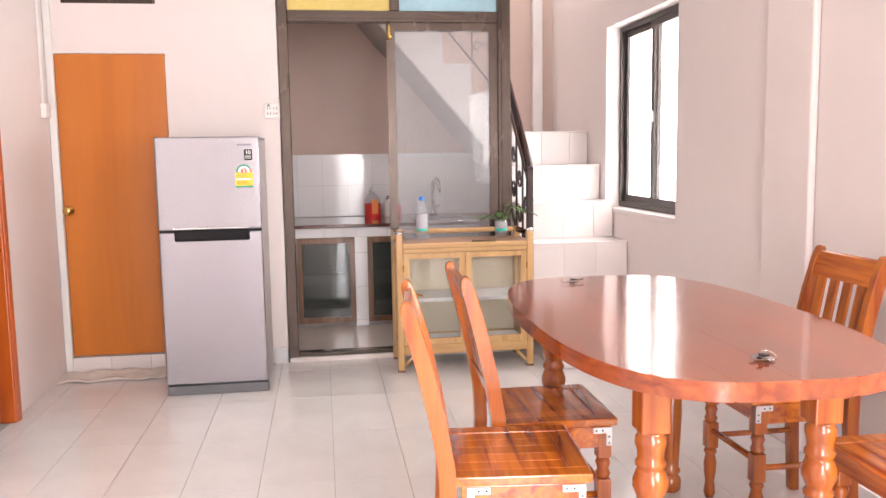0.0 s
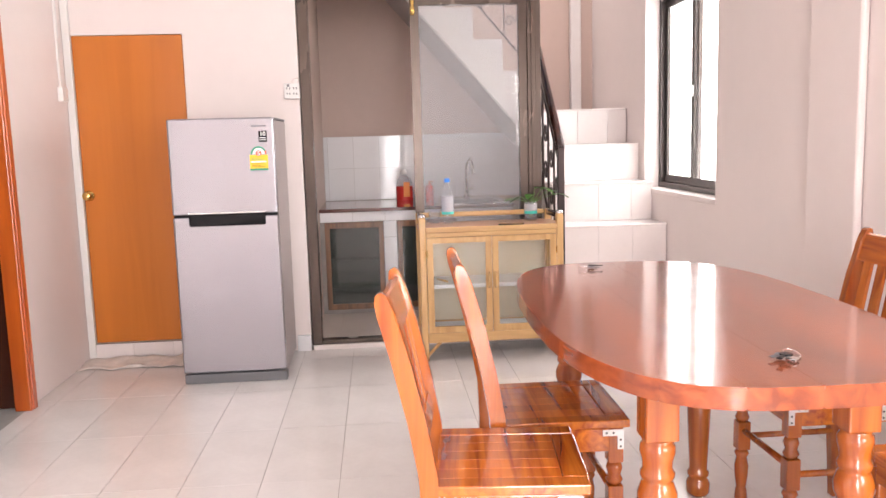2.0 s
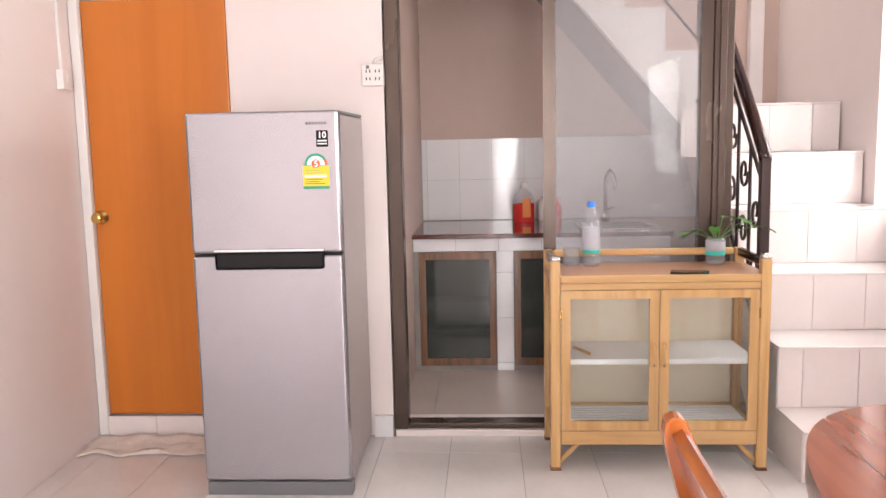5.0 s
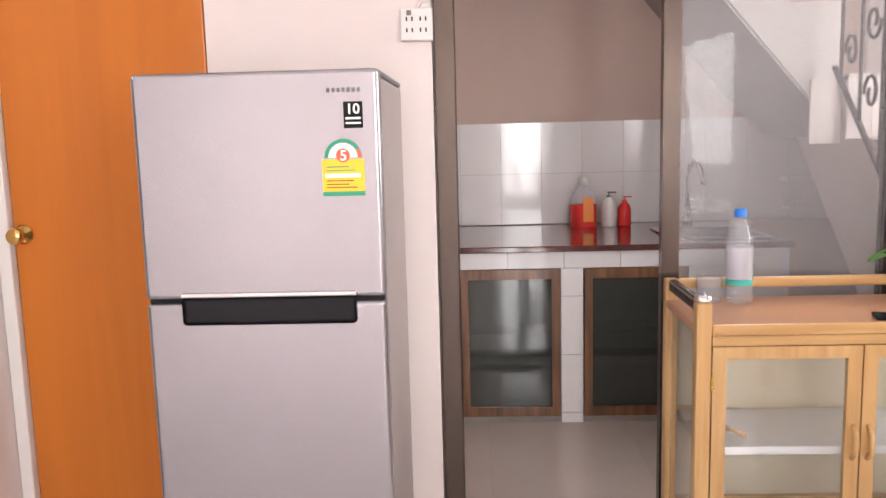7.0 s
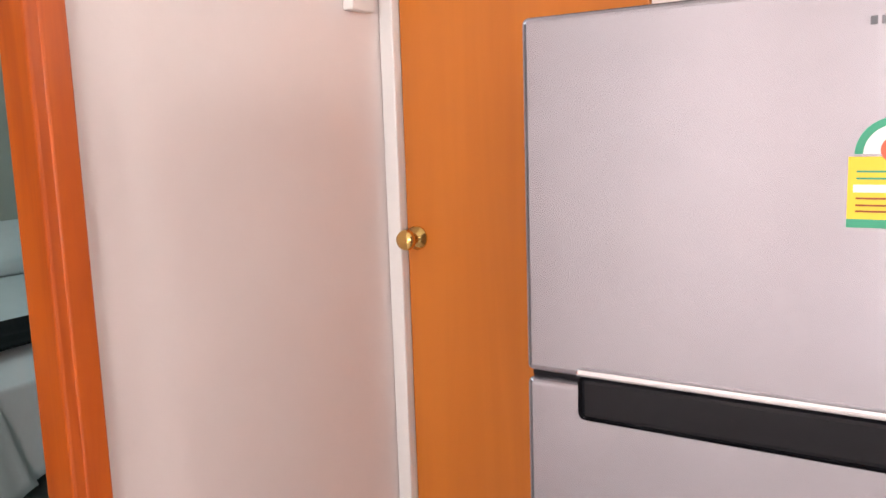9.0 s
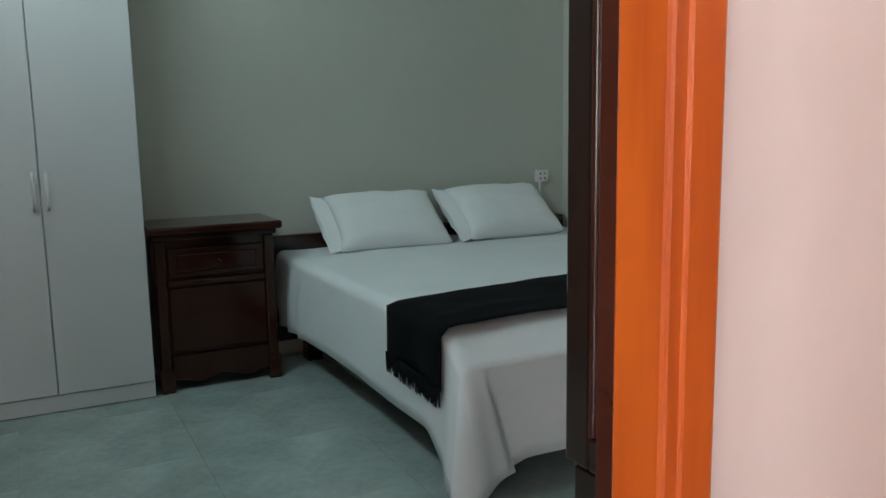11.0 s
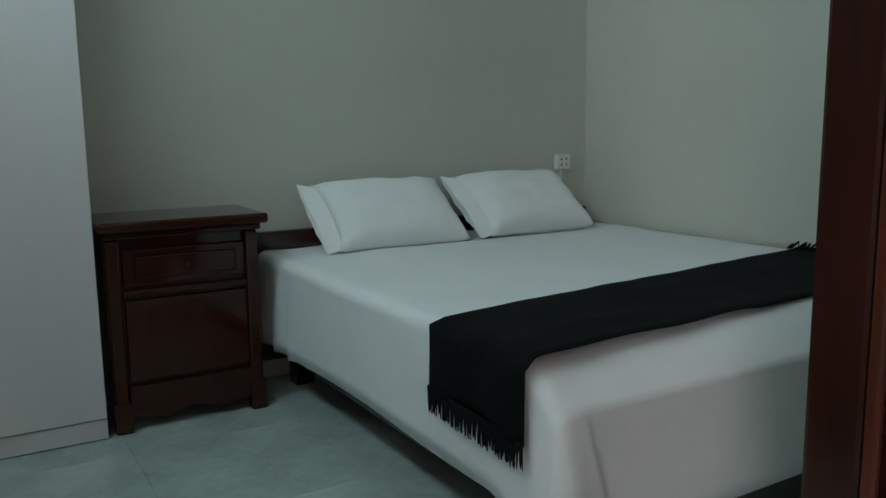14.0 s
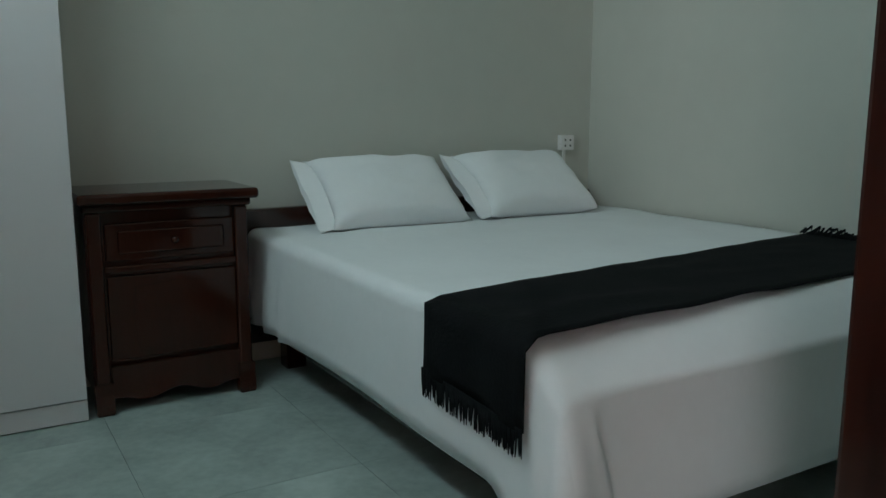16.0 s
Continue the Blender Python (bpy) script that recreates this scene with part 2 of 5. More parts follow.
def lathe(bm, profile, x=0.0, y=0.0, seg=20):
    rings = [[bm.verts.new((x + r * math.cos(2 * math.pi * i / seg), y + r * math.sin(2 * math.pi * i / seg), z)) for i in range(seg)] for r, z in profile]
    for a, b in zip(rings, rings[1:]):
        for i in range(seg):
            bm.faces.new((a[i], a[(i + 1) % seg], b[(i + 1) % seg], b[i])).smooth = True
    bm.faces.new(list(reversed(rings[0])))
    bm.faces.new(rings[-1])
    return bm


def tube(bm, pts, r, seg=8, closed=False):
    """A round bar along a run of points."""
    pts = [Vector(p) for p in pts]
    rings, n = [], len(pts)
    side = None
    for i, p in enumerate(pts):
        a = pts[(i - 1) % n] if (closed or i) else p
        b = pts[(i + 1) % n] if (closed or i < n - 1) else p
        d = (b - a).normalized()
        if side is None:
            side = d.orthogonal().normalized()
        side = (side - d * side.dot(d)).normalized()
        up = d.cross(side)
        rr = r[i] if isinstance(r, (list, tuple)) else r
        rings.append([bm.verts.new(p + side * rr * math.cos(2 * math.pi * k / seg) + up * rr * math.sin(2 * math.pi * k / seg)) for k in range(seg)])
    for i in range(n if closed else n - 1):
        a, b = rings[i], rings[(i + 1) % n]
        for k in range(seg):
            bm.faces.new((a[k], a[(k + 1) % seg], b[(k + 1) % seg], b[k])).smooth = True
    if not closed:
        bm.faces.new(list(reversed(rings[0])))
        bm.faces.new(rings[-1])
    return bm


def prism(bm, outline, axis, lo, hi):
    """A flat outline (pairs) pushed out along an axis; pairs are the other two axes in order."""
    def at(p, d):
        return {"x": (d, p[0], p[1]), "y": (p[0], d, p[1]), "z": (p[0], p[1], d)}[axis]
    a, b = [bm.verts.new(at(p, lo)) for p in outline], [bm.verts.new(at(p, hi)) for p in outline]
    bm.faces.new(a)
    bm.faces.new(list(reversed(b)))
    for i in range(len(a)):
        j = (i + 1) % len(a)
        bm.faces.new((a[j], a[i], b[i], b[j]))
    return bm


def solid(name, bm, material):
    me = bpy.data.meshes.new(name)
    bmesh.ops.recalc_face_normals(bm, faces=bm.faces)
    bm.to_mesh(me)
    bm.free()
    me.materials.append(material)
    return new(name, me)


def part(name, bm, material, parent, label="", loc=None, rot=(0, 0, 0)):
    ob = solid(name, bm, material)
    ob.parent = parent
    if loc:
        ob.matrix_basis = pose(*loc, *rot)
    return tagged(ob, label)


def thing(name, x, y, z, label, category, rz=0.0, group=""):
    ob = new(name)
    ob.empty_display_size = 0.1
    ob.matrix_basis = pose(x, y, z, 0, 0, rz)
    return tagged(ob, label, category, group)


def structure(name, bm, material, label, category=""):
    return tagged(solid(name, bm, material), label, category, kind="structure")


def walls_with_hole(axis, a0, a1, lo, hi, z0, z1, holes):
    """A wall slab along an axis, from lo to hi in thickness, with rectangular openings (from, to, bottom, top)."""
    bm = bmesh.new()
    cuts = sorted({a0, a1, *[h[0] for h in holes], *[h[1] for h in holes]})
    zs = sorted({z0, z1, *[h[2] for h in holes], *[h[3] for h in holes]})
    keep = {(i, k): not any(h[0] <= (cuts[i] + cuts[i + 1]) / 2 <= h[1] and h[2] <= (zs[k] + zs[k + 1]) / 2 <= h[3] for h in holes)
            for i in range(len(cuts) - 1) for k in range(len(zs) - 1)}
    cache = {}

    def v(a, t, z):
        key = (a, t, z)
        if key not in cache:
            cache[key] = bm.verts.new((a, t, z) if axis == "x" else (t, a, z))
        return cache[key]
    for (i, k), on in keep.items():
        if not on:
            continue
        A, B, C, D = cuts[i], cuts[i + 1], zs[k], zs[k + 1]
        for t in (lo, hi):
            bm.faces.new((v(A, t, C), v(B, t, C), v(B, t, D), v(A, t, D)))
        for di, dk, p, q in ((-1, 0, (A, C), (A, D)), (1, 0, (B, C), (B, D)), (0, -1, (A, C), (B, C)), (0, 1, (A, D), (B, D))):
            if not keep.get((i + di, k + dk), False):
                bm.faces.new((v(p[0], lo, p[1]), v(q[0], lo, q[1]), v(q[0], hi, q[1]), v(p[0], hi, p[1])))
    return bm


# ---- the rooms ----
H = 3.05
wall_back = structure("wall_back", walls_with_hole("x", -1.44, -0.06, 5.55, 5.70, 0, H, [(-1.392, -0.735, 0.105, 1.965), (-1.32, -0.775, 2.26, 2.75)]), WALL, "cream painted wall with a door and fanlight")
wall_left = structure("wall_left", walls_with_hole("y", -1.6, 7.62, -1.56, -1.42, 0, H, [(3.72, 4.652, 0.0, 2.12)]), WALL, "cream painted wall with a bedroom doorway")
# hole at y -0.97 to 0.97 is added for the side fill lamp
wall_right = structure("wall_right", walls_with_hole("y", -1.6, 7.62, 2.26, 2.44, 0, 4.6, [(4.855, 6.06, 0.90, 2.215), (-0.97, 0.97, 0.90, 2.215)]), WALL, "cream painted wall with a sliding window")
# unseen wall, opened where the front lamp shines in
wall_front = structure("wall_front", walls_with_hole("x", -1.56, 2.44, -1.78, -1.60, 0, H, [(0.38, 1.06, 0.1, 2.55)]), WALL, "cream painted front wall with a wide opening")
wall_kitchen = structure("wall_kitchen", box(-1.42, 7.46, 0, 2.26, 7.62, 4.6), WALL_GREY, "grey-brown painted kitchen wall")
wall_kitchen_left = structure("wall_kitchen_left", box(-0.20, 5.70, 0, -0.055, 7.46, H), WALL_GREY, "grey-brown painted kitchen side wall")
wall_stairs_top = structure("wall_stairs_top", box(-0.06, 5.55, 2.86, 2.26, 5.69, H), WALL, "cream painted lintel")
pilaster = structure("pilaster", box(2.222, 3.46, 0, 2.257, 3.83, H, 0.012, 3), WALL, "shallow cream painted wall pilaster")
ceiling = structure("ceiling", box(-5.2, -1.78, H, 2.44, 5.69, H + 0.12), CEIL, "white painted ceiling")
ceiling_kitchen = structure("ceiling_kitchen", box(-1.42, 5.69, H, 0.45, 7.62, H + 0.12), CEIL, "painted kitchen ceiling")
ceiling_bedroom = structure("ceiling_bedroom", box(-5.2, 5.69, H, -1.42, 7.62, H + 0.12), CEIL, "painted bedroom ceiling")
wall_well = structure("wall_well", box(0.45, 5.55, H + 0.12, 2.26, 5.69, 4.6), WALL, "painted wall above the stairs")
wall_well_side = structure("wall_well_side", box(0.33, 5.69, H + 0.12, 0.45, 7.46, 4.6), WALL, "painted wall above the stairs")
pipe_chase = structure("pipe_chase", box(2.06, 7.39, 1.48, 2.15, 7.458, 4.6, 0.01), STAIR_PAINT, "pale vertical pipe cover on the stair wall")
# added panel, keeps the stairwell lamp off the kitchen wall
stair_light_block = structure("stair_light_block", box(0.34, 6.52, 2.60, 0.388, 7.455, H), WALL_GREY, "added panel blocking stray lamp light at the stair head")
# bedroom shell
wall_bed_head = structure("wall_bed_head", box(-5.05, 3.4, 0, -4.90, 7.12, H), WALL_BED, "pale green-grey bedroom wall")
wall_bed_side = structure("wall_bed_side", box(-4.90, 6.97, 0, -1.56, 7.12, H), WALL_BED, "pale green-grey bedroom wall")
# the high hole is added to let the fill lamp in
wall_bed_opening = structure("wall_bed_opening", walls_with_hole("x", -4.90, -1.56, 3.40, 3.52, 0, H, [(-4.27, -2.23, 2.28, 2.88)]), WALL_BED, "pale green-grey bedroom wall with an added lamp opening")
wall_bed_inner = structure("wall_bed_inner", walls_with_hole("y", 3.52, 6.97, -1.575, -1.562, 0, H, [(3.72, 4.652, 0.0, 2.12)]), WALL_BED, "pale green-grey bedroom wall beside the door")
backdrop = structure("backdrop", box(2.85, 3.2, -0.3, 2.9, 8.2, 4.0), SKYGLOW, "bright hazy daylight outside the window")
ground = structure("ground", box(-400, -400, -0.25, 400, 400, -0.14), STAIR_PAINT, "plain concrete ground outside")
floor = structure("floor", box(-1.56, -1.78, -0.12, 2.26, 5.57, -0.004), GROUT, "cream glazed floor tiles with dark joints")
floor_bedroom = structure("floor_bedroom", box(-5.05, 3.40, -0.12, -1.56, 7.12, -0.004), GROUT, "glazed bedroom floor tiles, greenish room light in the colour")
floor_kitchen = structure("floor_kitchen", box(-0.20, 5.57, -0.12, 2.26, 7.46, -0.004), GROUT, "beige glazed kitchen floor tiles")
threshold = structure("threshold", box(-0.05, 5.54, -0.003, 1.43, 5.76, 0.028, 0.004), PTILE, "pale tiled threshold under the sliding door")
skirting = structure("baseboard", box(-0.145, 5.525, 0.0, -0.06, 5.549, 0.10, 0.003), WTILE, "short white tiled skirting")
skirting_door = structure("baseboard_door", box(-1.415, 5.53, 0, -0.735, 5.66, 0.104), GROUT, "white tiled step under the door")
trim = structure("trim", box(-1.417, 5.515, 0.0, -1.376, 5.549, 2.28, 0.004), PLASTIC_W, "white painted door-side trim")


# bathroom door
d = tagged(new("door_1"), "closed orange laminate flush door with brass knob", "door", kind="structure")
d.matrix_basis = pose(-1.06, 5.57, 0.105)
part("door_leaf", box(-0.314, -0.028, 0.004, 0.322, 0.02, 1.856, 0.003), DOORM, d)
kn = bmesh.new()
lathe(kn, [(0.031, 0.0), (0.031, 0.004), (0.016, 0.010), (0.011, 0.018), (0.013, 0.030), (0.024, 0.038), (0.027, 0.050), (0.023, 0.060), (0.008, 0.064)], seg=24)
part("door_knob", kn, BRASS, d, "round polished brass knob", (-0.283, -0.029, 0.915), (90, 0, 0))
# black sheet behind the leaf, paints the shade in the door gap
part("gap_shade", box(-0.330, 0.022, 0.0, 0.323, 0.03, 1.858), BLACK, d)

# fanlight over the door
w3 = tagged(new("window_3"), "dark fanlight above the orange door", "window", kind="structure")
w3.matrix_basis = pose(-1.047, 5.6, 2.26)
part("pane", box(-0.27, -0.004, 0.002, 0.27, 0.004, 0.488), BLACKGL, w3)
part("window_frame", walls_with_hole("x", -0.272, 0.272, -0.04, -0.005, 0.001, 0.489, [(-0.245, 0.245, 0.03, 0.46)]), BRONZE, w3)

# bedroom doorway frame
d2 = tagged(new("door_2"), "open bedroom doorway with varnished orange-brown wooden frame", "door frame", kind="structure")
d2.matrix_basis = pose(-1.48, 4.18, 0)
for y0, y1 in ((0.400, 0.468), (-0.458, -0.390)):
    jb = box(0.012, y0, 0, 0.094, y1, 2.115, 0.006)
    bx(jb, 0.010, y0 + 0.022, 0, 0.098, y1 + 0.002, 2.115, 0.004) if y0 > 0 else None
    part("jamb", jb, JAMB, d2)
# lining is darker than the jambs, with its shade in the red-brown
part("inner_lining", box(-0.094, 0.4625, 0, 0.0105, 0.4715, 2.115, 0.002), REDMAH, d2, "dark inner lining, shade put into its colour")
for k in range(7):
    part("chipped_paint", box(-0.01 + 0.012 * (k % 2), 0.456 - 0.002 * (k % 3), 0.004 + 0.022 * k, 0.008 - 0.004 * (k % 3), 0.4622, 0.022 + 0.022 * k, 0.002, 1), PLASTIC_W, d2, "flaked white paint")
part("head", box(0.012, -0.389, 2.04, 0.092, 0.399, 2.115, 0.006), JAMB, d2)

# dining window
w1 = tagged(new("window_1"), "dark bronze aluminium sliding window with bright panes", "window", kind="structure")
w1.matrix_basis = pose(2.36, 5.4575, 0.9)
part("window_frame", walls_with_hole("y", -0.602, 0.602, 0.0, 0.06, 0.03, 1.314, [(-0.57, 0.57, 0.065, 1.28)]), FRAMEBLK, w1)
for a, b, t in ((-0.57, 0.03, 0.004), (-0.03, 0.57, 0.03)):
    s = part("sash", walls_with_hole("y", a, b, t, t + 0.024, 0.066, 1.279, [(a + 0.045, b - 0.045, 0.115, 1.235)]), FRAMEBLK, w1)
    p = part("pane", box(t + 0.009, a + 0.04, 0.11, t + 0.014, b - 0.04, 1.24), GLASS, w1)
    p.visible_shadow = False
part("latch", box(-0.012, -0.012, 0.62, 0.004, 0.008, 0.69, 0.003), PLASTIC_W, w1, "small white latch")
part("window_sill", box(-0.110, -0.615, -0.004, 0.08, 0.615, 0.028, 0.005), WALL, w1, "white painted sill")

# added opening high above the curtain, unseen, for the bedroom fill lamp
w2 = tagged(new("lamp_opening"), "added high opening for the bedroom fill lamp", "window", kind="structure")
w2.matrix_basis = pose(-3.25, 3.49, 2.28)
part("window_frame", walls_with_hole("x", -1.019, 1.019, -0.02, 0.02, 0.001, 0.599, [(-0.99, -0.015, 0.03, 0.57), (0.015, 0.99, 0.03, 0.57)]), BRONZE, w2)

# kitchen sliding screen
w4 = tagged(new("window_4"), "bronze aluminium sliding door screen, one side open, painted glass above", "sliding door", kind="structure")
w4.matrix_basis = pose(0.68, 5.60, 0)
for a, b in ((-0.735, -0.672), (0.665, 0.748)):
    bm = box(a, -0.045, 0.028, b, 0.045, 2.858, 0.004)
    if a > 0:
        bx(bm, a + 0.02, -0.058, 0.028, a + 0.05, -0.044, 2.858, 0.003)
    part("stile", bm, BRONZE, w4)
part("bottom_track", box(-0.671, -0.04, 0.029, 0.664, 0.04, 0.055, 0.004), BRONZE, w4)
tr = box(-0.671, -0.044, 2.165, 0.664, 0.044, 2.235, 0.004)
bx(tr, -0.671, -0.052, 2.185, 0.664, -0.043, 2.215, 0.003)
part("transom", tr, BRONZE, w4)
part("head", box(-0.671, -0.044, 2.79, 0.664, 0.044, 2.857, 0.004), BRONZE, w4)
part("mullion", box(-0.03, -0.04, 2.236, 0.03, 0.04, 2.789, 0.004), BRONZE, w4)
part("pane", box(-0.670, -0.005, 2.237, -0.031, 0.005, 2.788), YELLOWG, w4, "yellow painted glass")
part("pane", box(0.031, -0.005, 2.237, 0.663, 0.005, 2.788), BLUEG, w4, "pale blue painted glass")
for a, y in ((-0.055, -0.030), (-0.05, 0.006)):
    s = walls_with_hole("x", a, 0.664, y, y + 0.024, 0.056, 2.164, [(a + 0.052, 0.615, 0.15, 2.115)])
    part("sash", s, BRONZE, w4)
    p = part("pane", box(a + 0.048, y + 0.009, 0.146, 0.619, y + 0.015, 2.119), HAZED, w4)
    p.visible_shadow = False
part("tassel", lathe(bmesh.new(), [(0.012, 0.0), (0.016, 0.04), (0.009, 0.055), (0.014, 0.08), (0.004, 0.11)], seg=10), BRASS, w4, "small yellow hanging ornament", (-0.038, -0.052, 2.05))

# ---- stairs ----
RISE, GO = 0.2575, 0.289
stairs = tagged(new("stairs"), "pinkish tiled staircase turning above the kitchen", "stairs", kind="structure")
out = [(5.03, 0.0)]
for i in range(5):
    out += [(5.03 + GO * i, 0.193 + RISE * i), (5.03 + GO * (i + 1), 0.193 + RISE * i)]
out += [(6.475, 1.47), (7.455, 1.47), (7.455, 1.275), (7.05, 1.275), (6.98, 1.243), (5.60, 0.0)]
part("flight_body", prism(bmesh.new(), out, "x", 1.56, 2.255), STAIR_PAINT, stairs)
X1, RZ, TG = 1.56, 0.23, 0.217
out = [(X1, 1.26)]
for i in range(5):
    out += [(X1 - TG * i, 1.554 + RZ * (i + 1)), (X1 - TG * (i + 1), 1.554 + RZ * (i + 1))]
out += [(0.39, 2.70), (0.39, 2.62)]
part("upper_flight", prism(bmesh.new(), out, "y", 6.52, 7.455), STAIR_PAINT, stairs)
part("edge_tile", box(1.43, 6.506, 1.215, 1.556, 6.518, 1.475, 0.002, 1), PTILE, stairs, "pale tile on the landing edge")
# underside in a darker grey than the flight's flank
part("soffit", prism(bmesh.new(), [(X1, 1.258), (0.388, 2.618), (0.388, 2.60), (X1, 1.24)], "y", 6.525, 7.455), SOFFIT, stairs, "darker grey underside")
for i in range(6):
    z, y = 0.193 + RISE * i, 5.03 + GO * i
    part("nosing", box(1.56, y - 0.012, z + 0.001, 2.255, y + (GO - 0.002 if i < 5 else 0.97), z + 0.012, 0.002, 1), PTILE, stairs)
    zb = z - RISE + 0.014 if i else 0.004
    off = 0.10 if i % 2 else 0.02
    xs = [1.562] + [x for x in (1.56 + off + 0.225 * k for k in range(5)) if 1.58 < x < 2.24] + [2.253]
    for a, b in zip(xs, xs[1:]):
        part("riser_tile", box(a + 0.0012, y - 0.007, zb, b - 0.0012, y - 0.001, z), PTILE, stairs)

# stair rail
rail = thing("stair_rail", 1.51, 5.4, 0.42, "dark iron stair rail with scrolls and brown handrail", "railing")
hr = bmesh.new()
tube(hr, [(0, -0.02, 0.80), (0, 0.0, 0.83), (0, 0.10, 0.93), (0, 0.62, 1.43), (0, 1.08, 1.87)], 0.026, 10)
part("handrail", hr, MAHOG, rail, "dark brown round handrail")
part("newel_post", box(-0.02, -0.035, -0.02, 0.02, 0.005, 0.82, 0.004), IRON, rail)
part("lower_rail", tube(bmesh.new(), [(0, 0.0, 0.05), (0, 1.08, 1.10)], 0.012, 6), IRON, rail)
part("upper_rail", tube(bmesh.new(), [(0, 0.0, 0.70), (0, 1.08, 1.74)], 0.010, 6), IRON, rail)
for k in range(6):
    y = 0.17 * (k + 1)
    part("baluster", tube(bmesh.new(), [(0, y, 0.05 + y * 0.97), (0, y, 0.70 + y * 0.965)], 0.008, 6), IRON, rail)
for k in range(6):
    y = 0.085 + 0.17 * k
    for s, zc in ((1, 0.24), (-1, 0.50)):
        pts = []
        for q in range(15):
            a = q / 14 * 2.3 * math.pi
            r = 0.062 * (1 - q / 20)
            pts.append((0, y + s * r * math.cos(a) * 0.9, zc + y * 0.97 + s * r * math.sin(a) * 1.2))
        part("scroll", tube(bmesh.new(), pts, 0.007, 6), IRON, rail)
rail2 = thing("upper_stair_rail", 1.45, 6.6, 1.48, "thin iron rail with scrolls on the upper stairs", "railing")
part("sloping_rail", tube(bmesh.new(), [(0.12, -0.02, 0.32), (-1.05, -0.02, 1.69)], 0.007, 6), IRON, rail2)
part("top_rail", tube(bmesh.new(), [(0.12, -0.02, 0.98), (-1.05, -0.02, 2.35)], 0.016, 8), IRON, rail2)
for k in range(7):
    x = 0.08 - 0.165 * k
    z = 0.32 + (0.12 - x) * 1.171
    part("baluster", tube(bmesh.new(), [(x, -0.02, z), (x, -0.02, z + 0.66)], 0.005, 6), IRON, rail2)
    for s in (1, -1):
        pts = []
        for q in range(15):
            a = q / 14 * 2.3 * math.pi
            r = 0.045 * (1 - q / 20)
            pts.append((x - 0.0825 + s * (0.042 - r * math.cos(a) * 0.8), -0.02, z + 0.30 + r * math.sin(a)))
        part("scroll", tube(bmesh.new(), pts, 0.005, 6), IRON, rail2)

# ---- dining set ----
LEG = [(0.034, 0.0), (0.041, 0.012), (0.042, 0.045), (0.036, 0.058), (0.031, 0.066), (0.038, 0.076), (0.038, 0.086), (0.031, 0.096), (0.033, 0.14), (0.038, 0.24), (0.041, 0.32),
       (0.039, 0.375), (0.031, 0.395), (0.039, 0.403), (0.040, 0.413), (0.032, 0.422), (0.037, 0.434), (0.046, 0.458), (0.046, 0.478), (0.037, 0.503), (0.033, 0.508), (0.040, 0.516), (0.040, 0.526),
       (0.034, 0.536), (0.036, 0.556), (0.041, 0.575), (0.040, 0.592), (0.034, 0.600), (0.038, 0.608)]


def dining_table(x, y):
    t = thing("dining_table", x, y, 0, "oval red varnished wooden dining table with turned legs", "table", -1.5)
    edges = [-0.44 + 0.88 * k / 6 for k in range(7)]
    for x0, x1 in zip(edges, edges[1:]):
        xs = [x0 + 0.00006 + (x1 - x0 - 0.00012) * k / 30 for k in range(31)]
        ys = [0.80 * max(0.0, 1 - min(1, abs(x_) / 0.44) ** 3.3) ** 0.37 for x_ in xs]
        bm = bmesh.new()
        outline = list(zip(xs, ys)) + [(x_, -y_) for x_, y_ in zip(reversed(xs), reversed(ys)) if y_ > 0.001]
        prism(bm, outline, "z", 0.768, 0.8145 + 0.0002 * random.random())
        bm.faces.ensure_lookup_table()
        rim = [e for e in bm.edges if len(e.link_faces) == 2 and any(len(f.verts) > 4 for f in e.link_faces) and not all(abs(v.co.x - x0) < 0.001 for v in e.verts) and not all(abs(v.co.x - x1) < 0.001 for v in e.verts)]
        bmesh.ops.bevel(bm, geom=rim, offset=0.006, segments=3, affect="EDGES", profile=0.5)
        lean = random.uniform(-0.0035, 0.0035)
        for vert in bm.verts:  # boards cup a little, so each mirrors the window apart
            if vert.co.z > 0.80:
                vert.co.z += lean * (vert.co.x - (x0 + x1) / 2)
        part("tabletop_board", bm, ROSE, t)
    for s in (-1, 1):
        part("apron", box(s * 0.235 - 0.012, -0.41, 0.70, s * 0.235 + 0.012, 0.48, 0.767, 0.003), ROSE, t)
    for s in (-1, 1):
        part("apron", box(-0.19, s * 0.485 + 0.023, 0.70, 0.19, s * 0.485 + 0.047, 0.767, 0.003), ROSE_X, t)
    for sx in (-1, 1):
        for sy in (-1, 1):
            bm = lathe(bmesh.new(), LEG, 0, 0, 20)
            bx(bm, -0.039, -0.039, 0.608, 0.039, 0.039, 0.767, 0.005)
            leg = part("leg", bm, ROSE_Z, t, "", (sx * 0.235 + 0.01, 0.495 if sy > 0 else -0.495, 0))
            br = bmesh.new()
            prism(br, [(-sy * 0.043, 0.767), (-sy * 0.043, 0.66), (-sy * 0.06, 0.655), (-sy * 0.075, 0.70), (-sy * 0.10, 0.725), (-sy * 0.13, 0.74), (-sy * 0.14, 0.767)], "x", -0.014, 0.014)
            part("corner_bracket", br, ROSE_Z, leg)
    return t


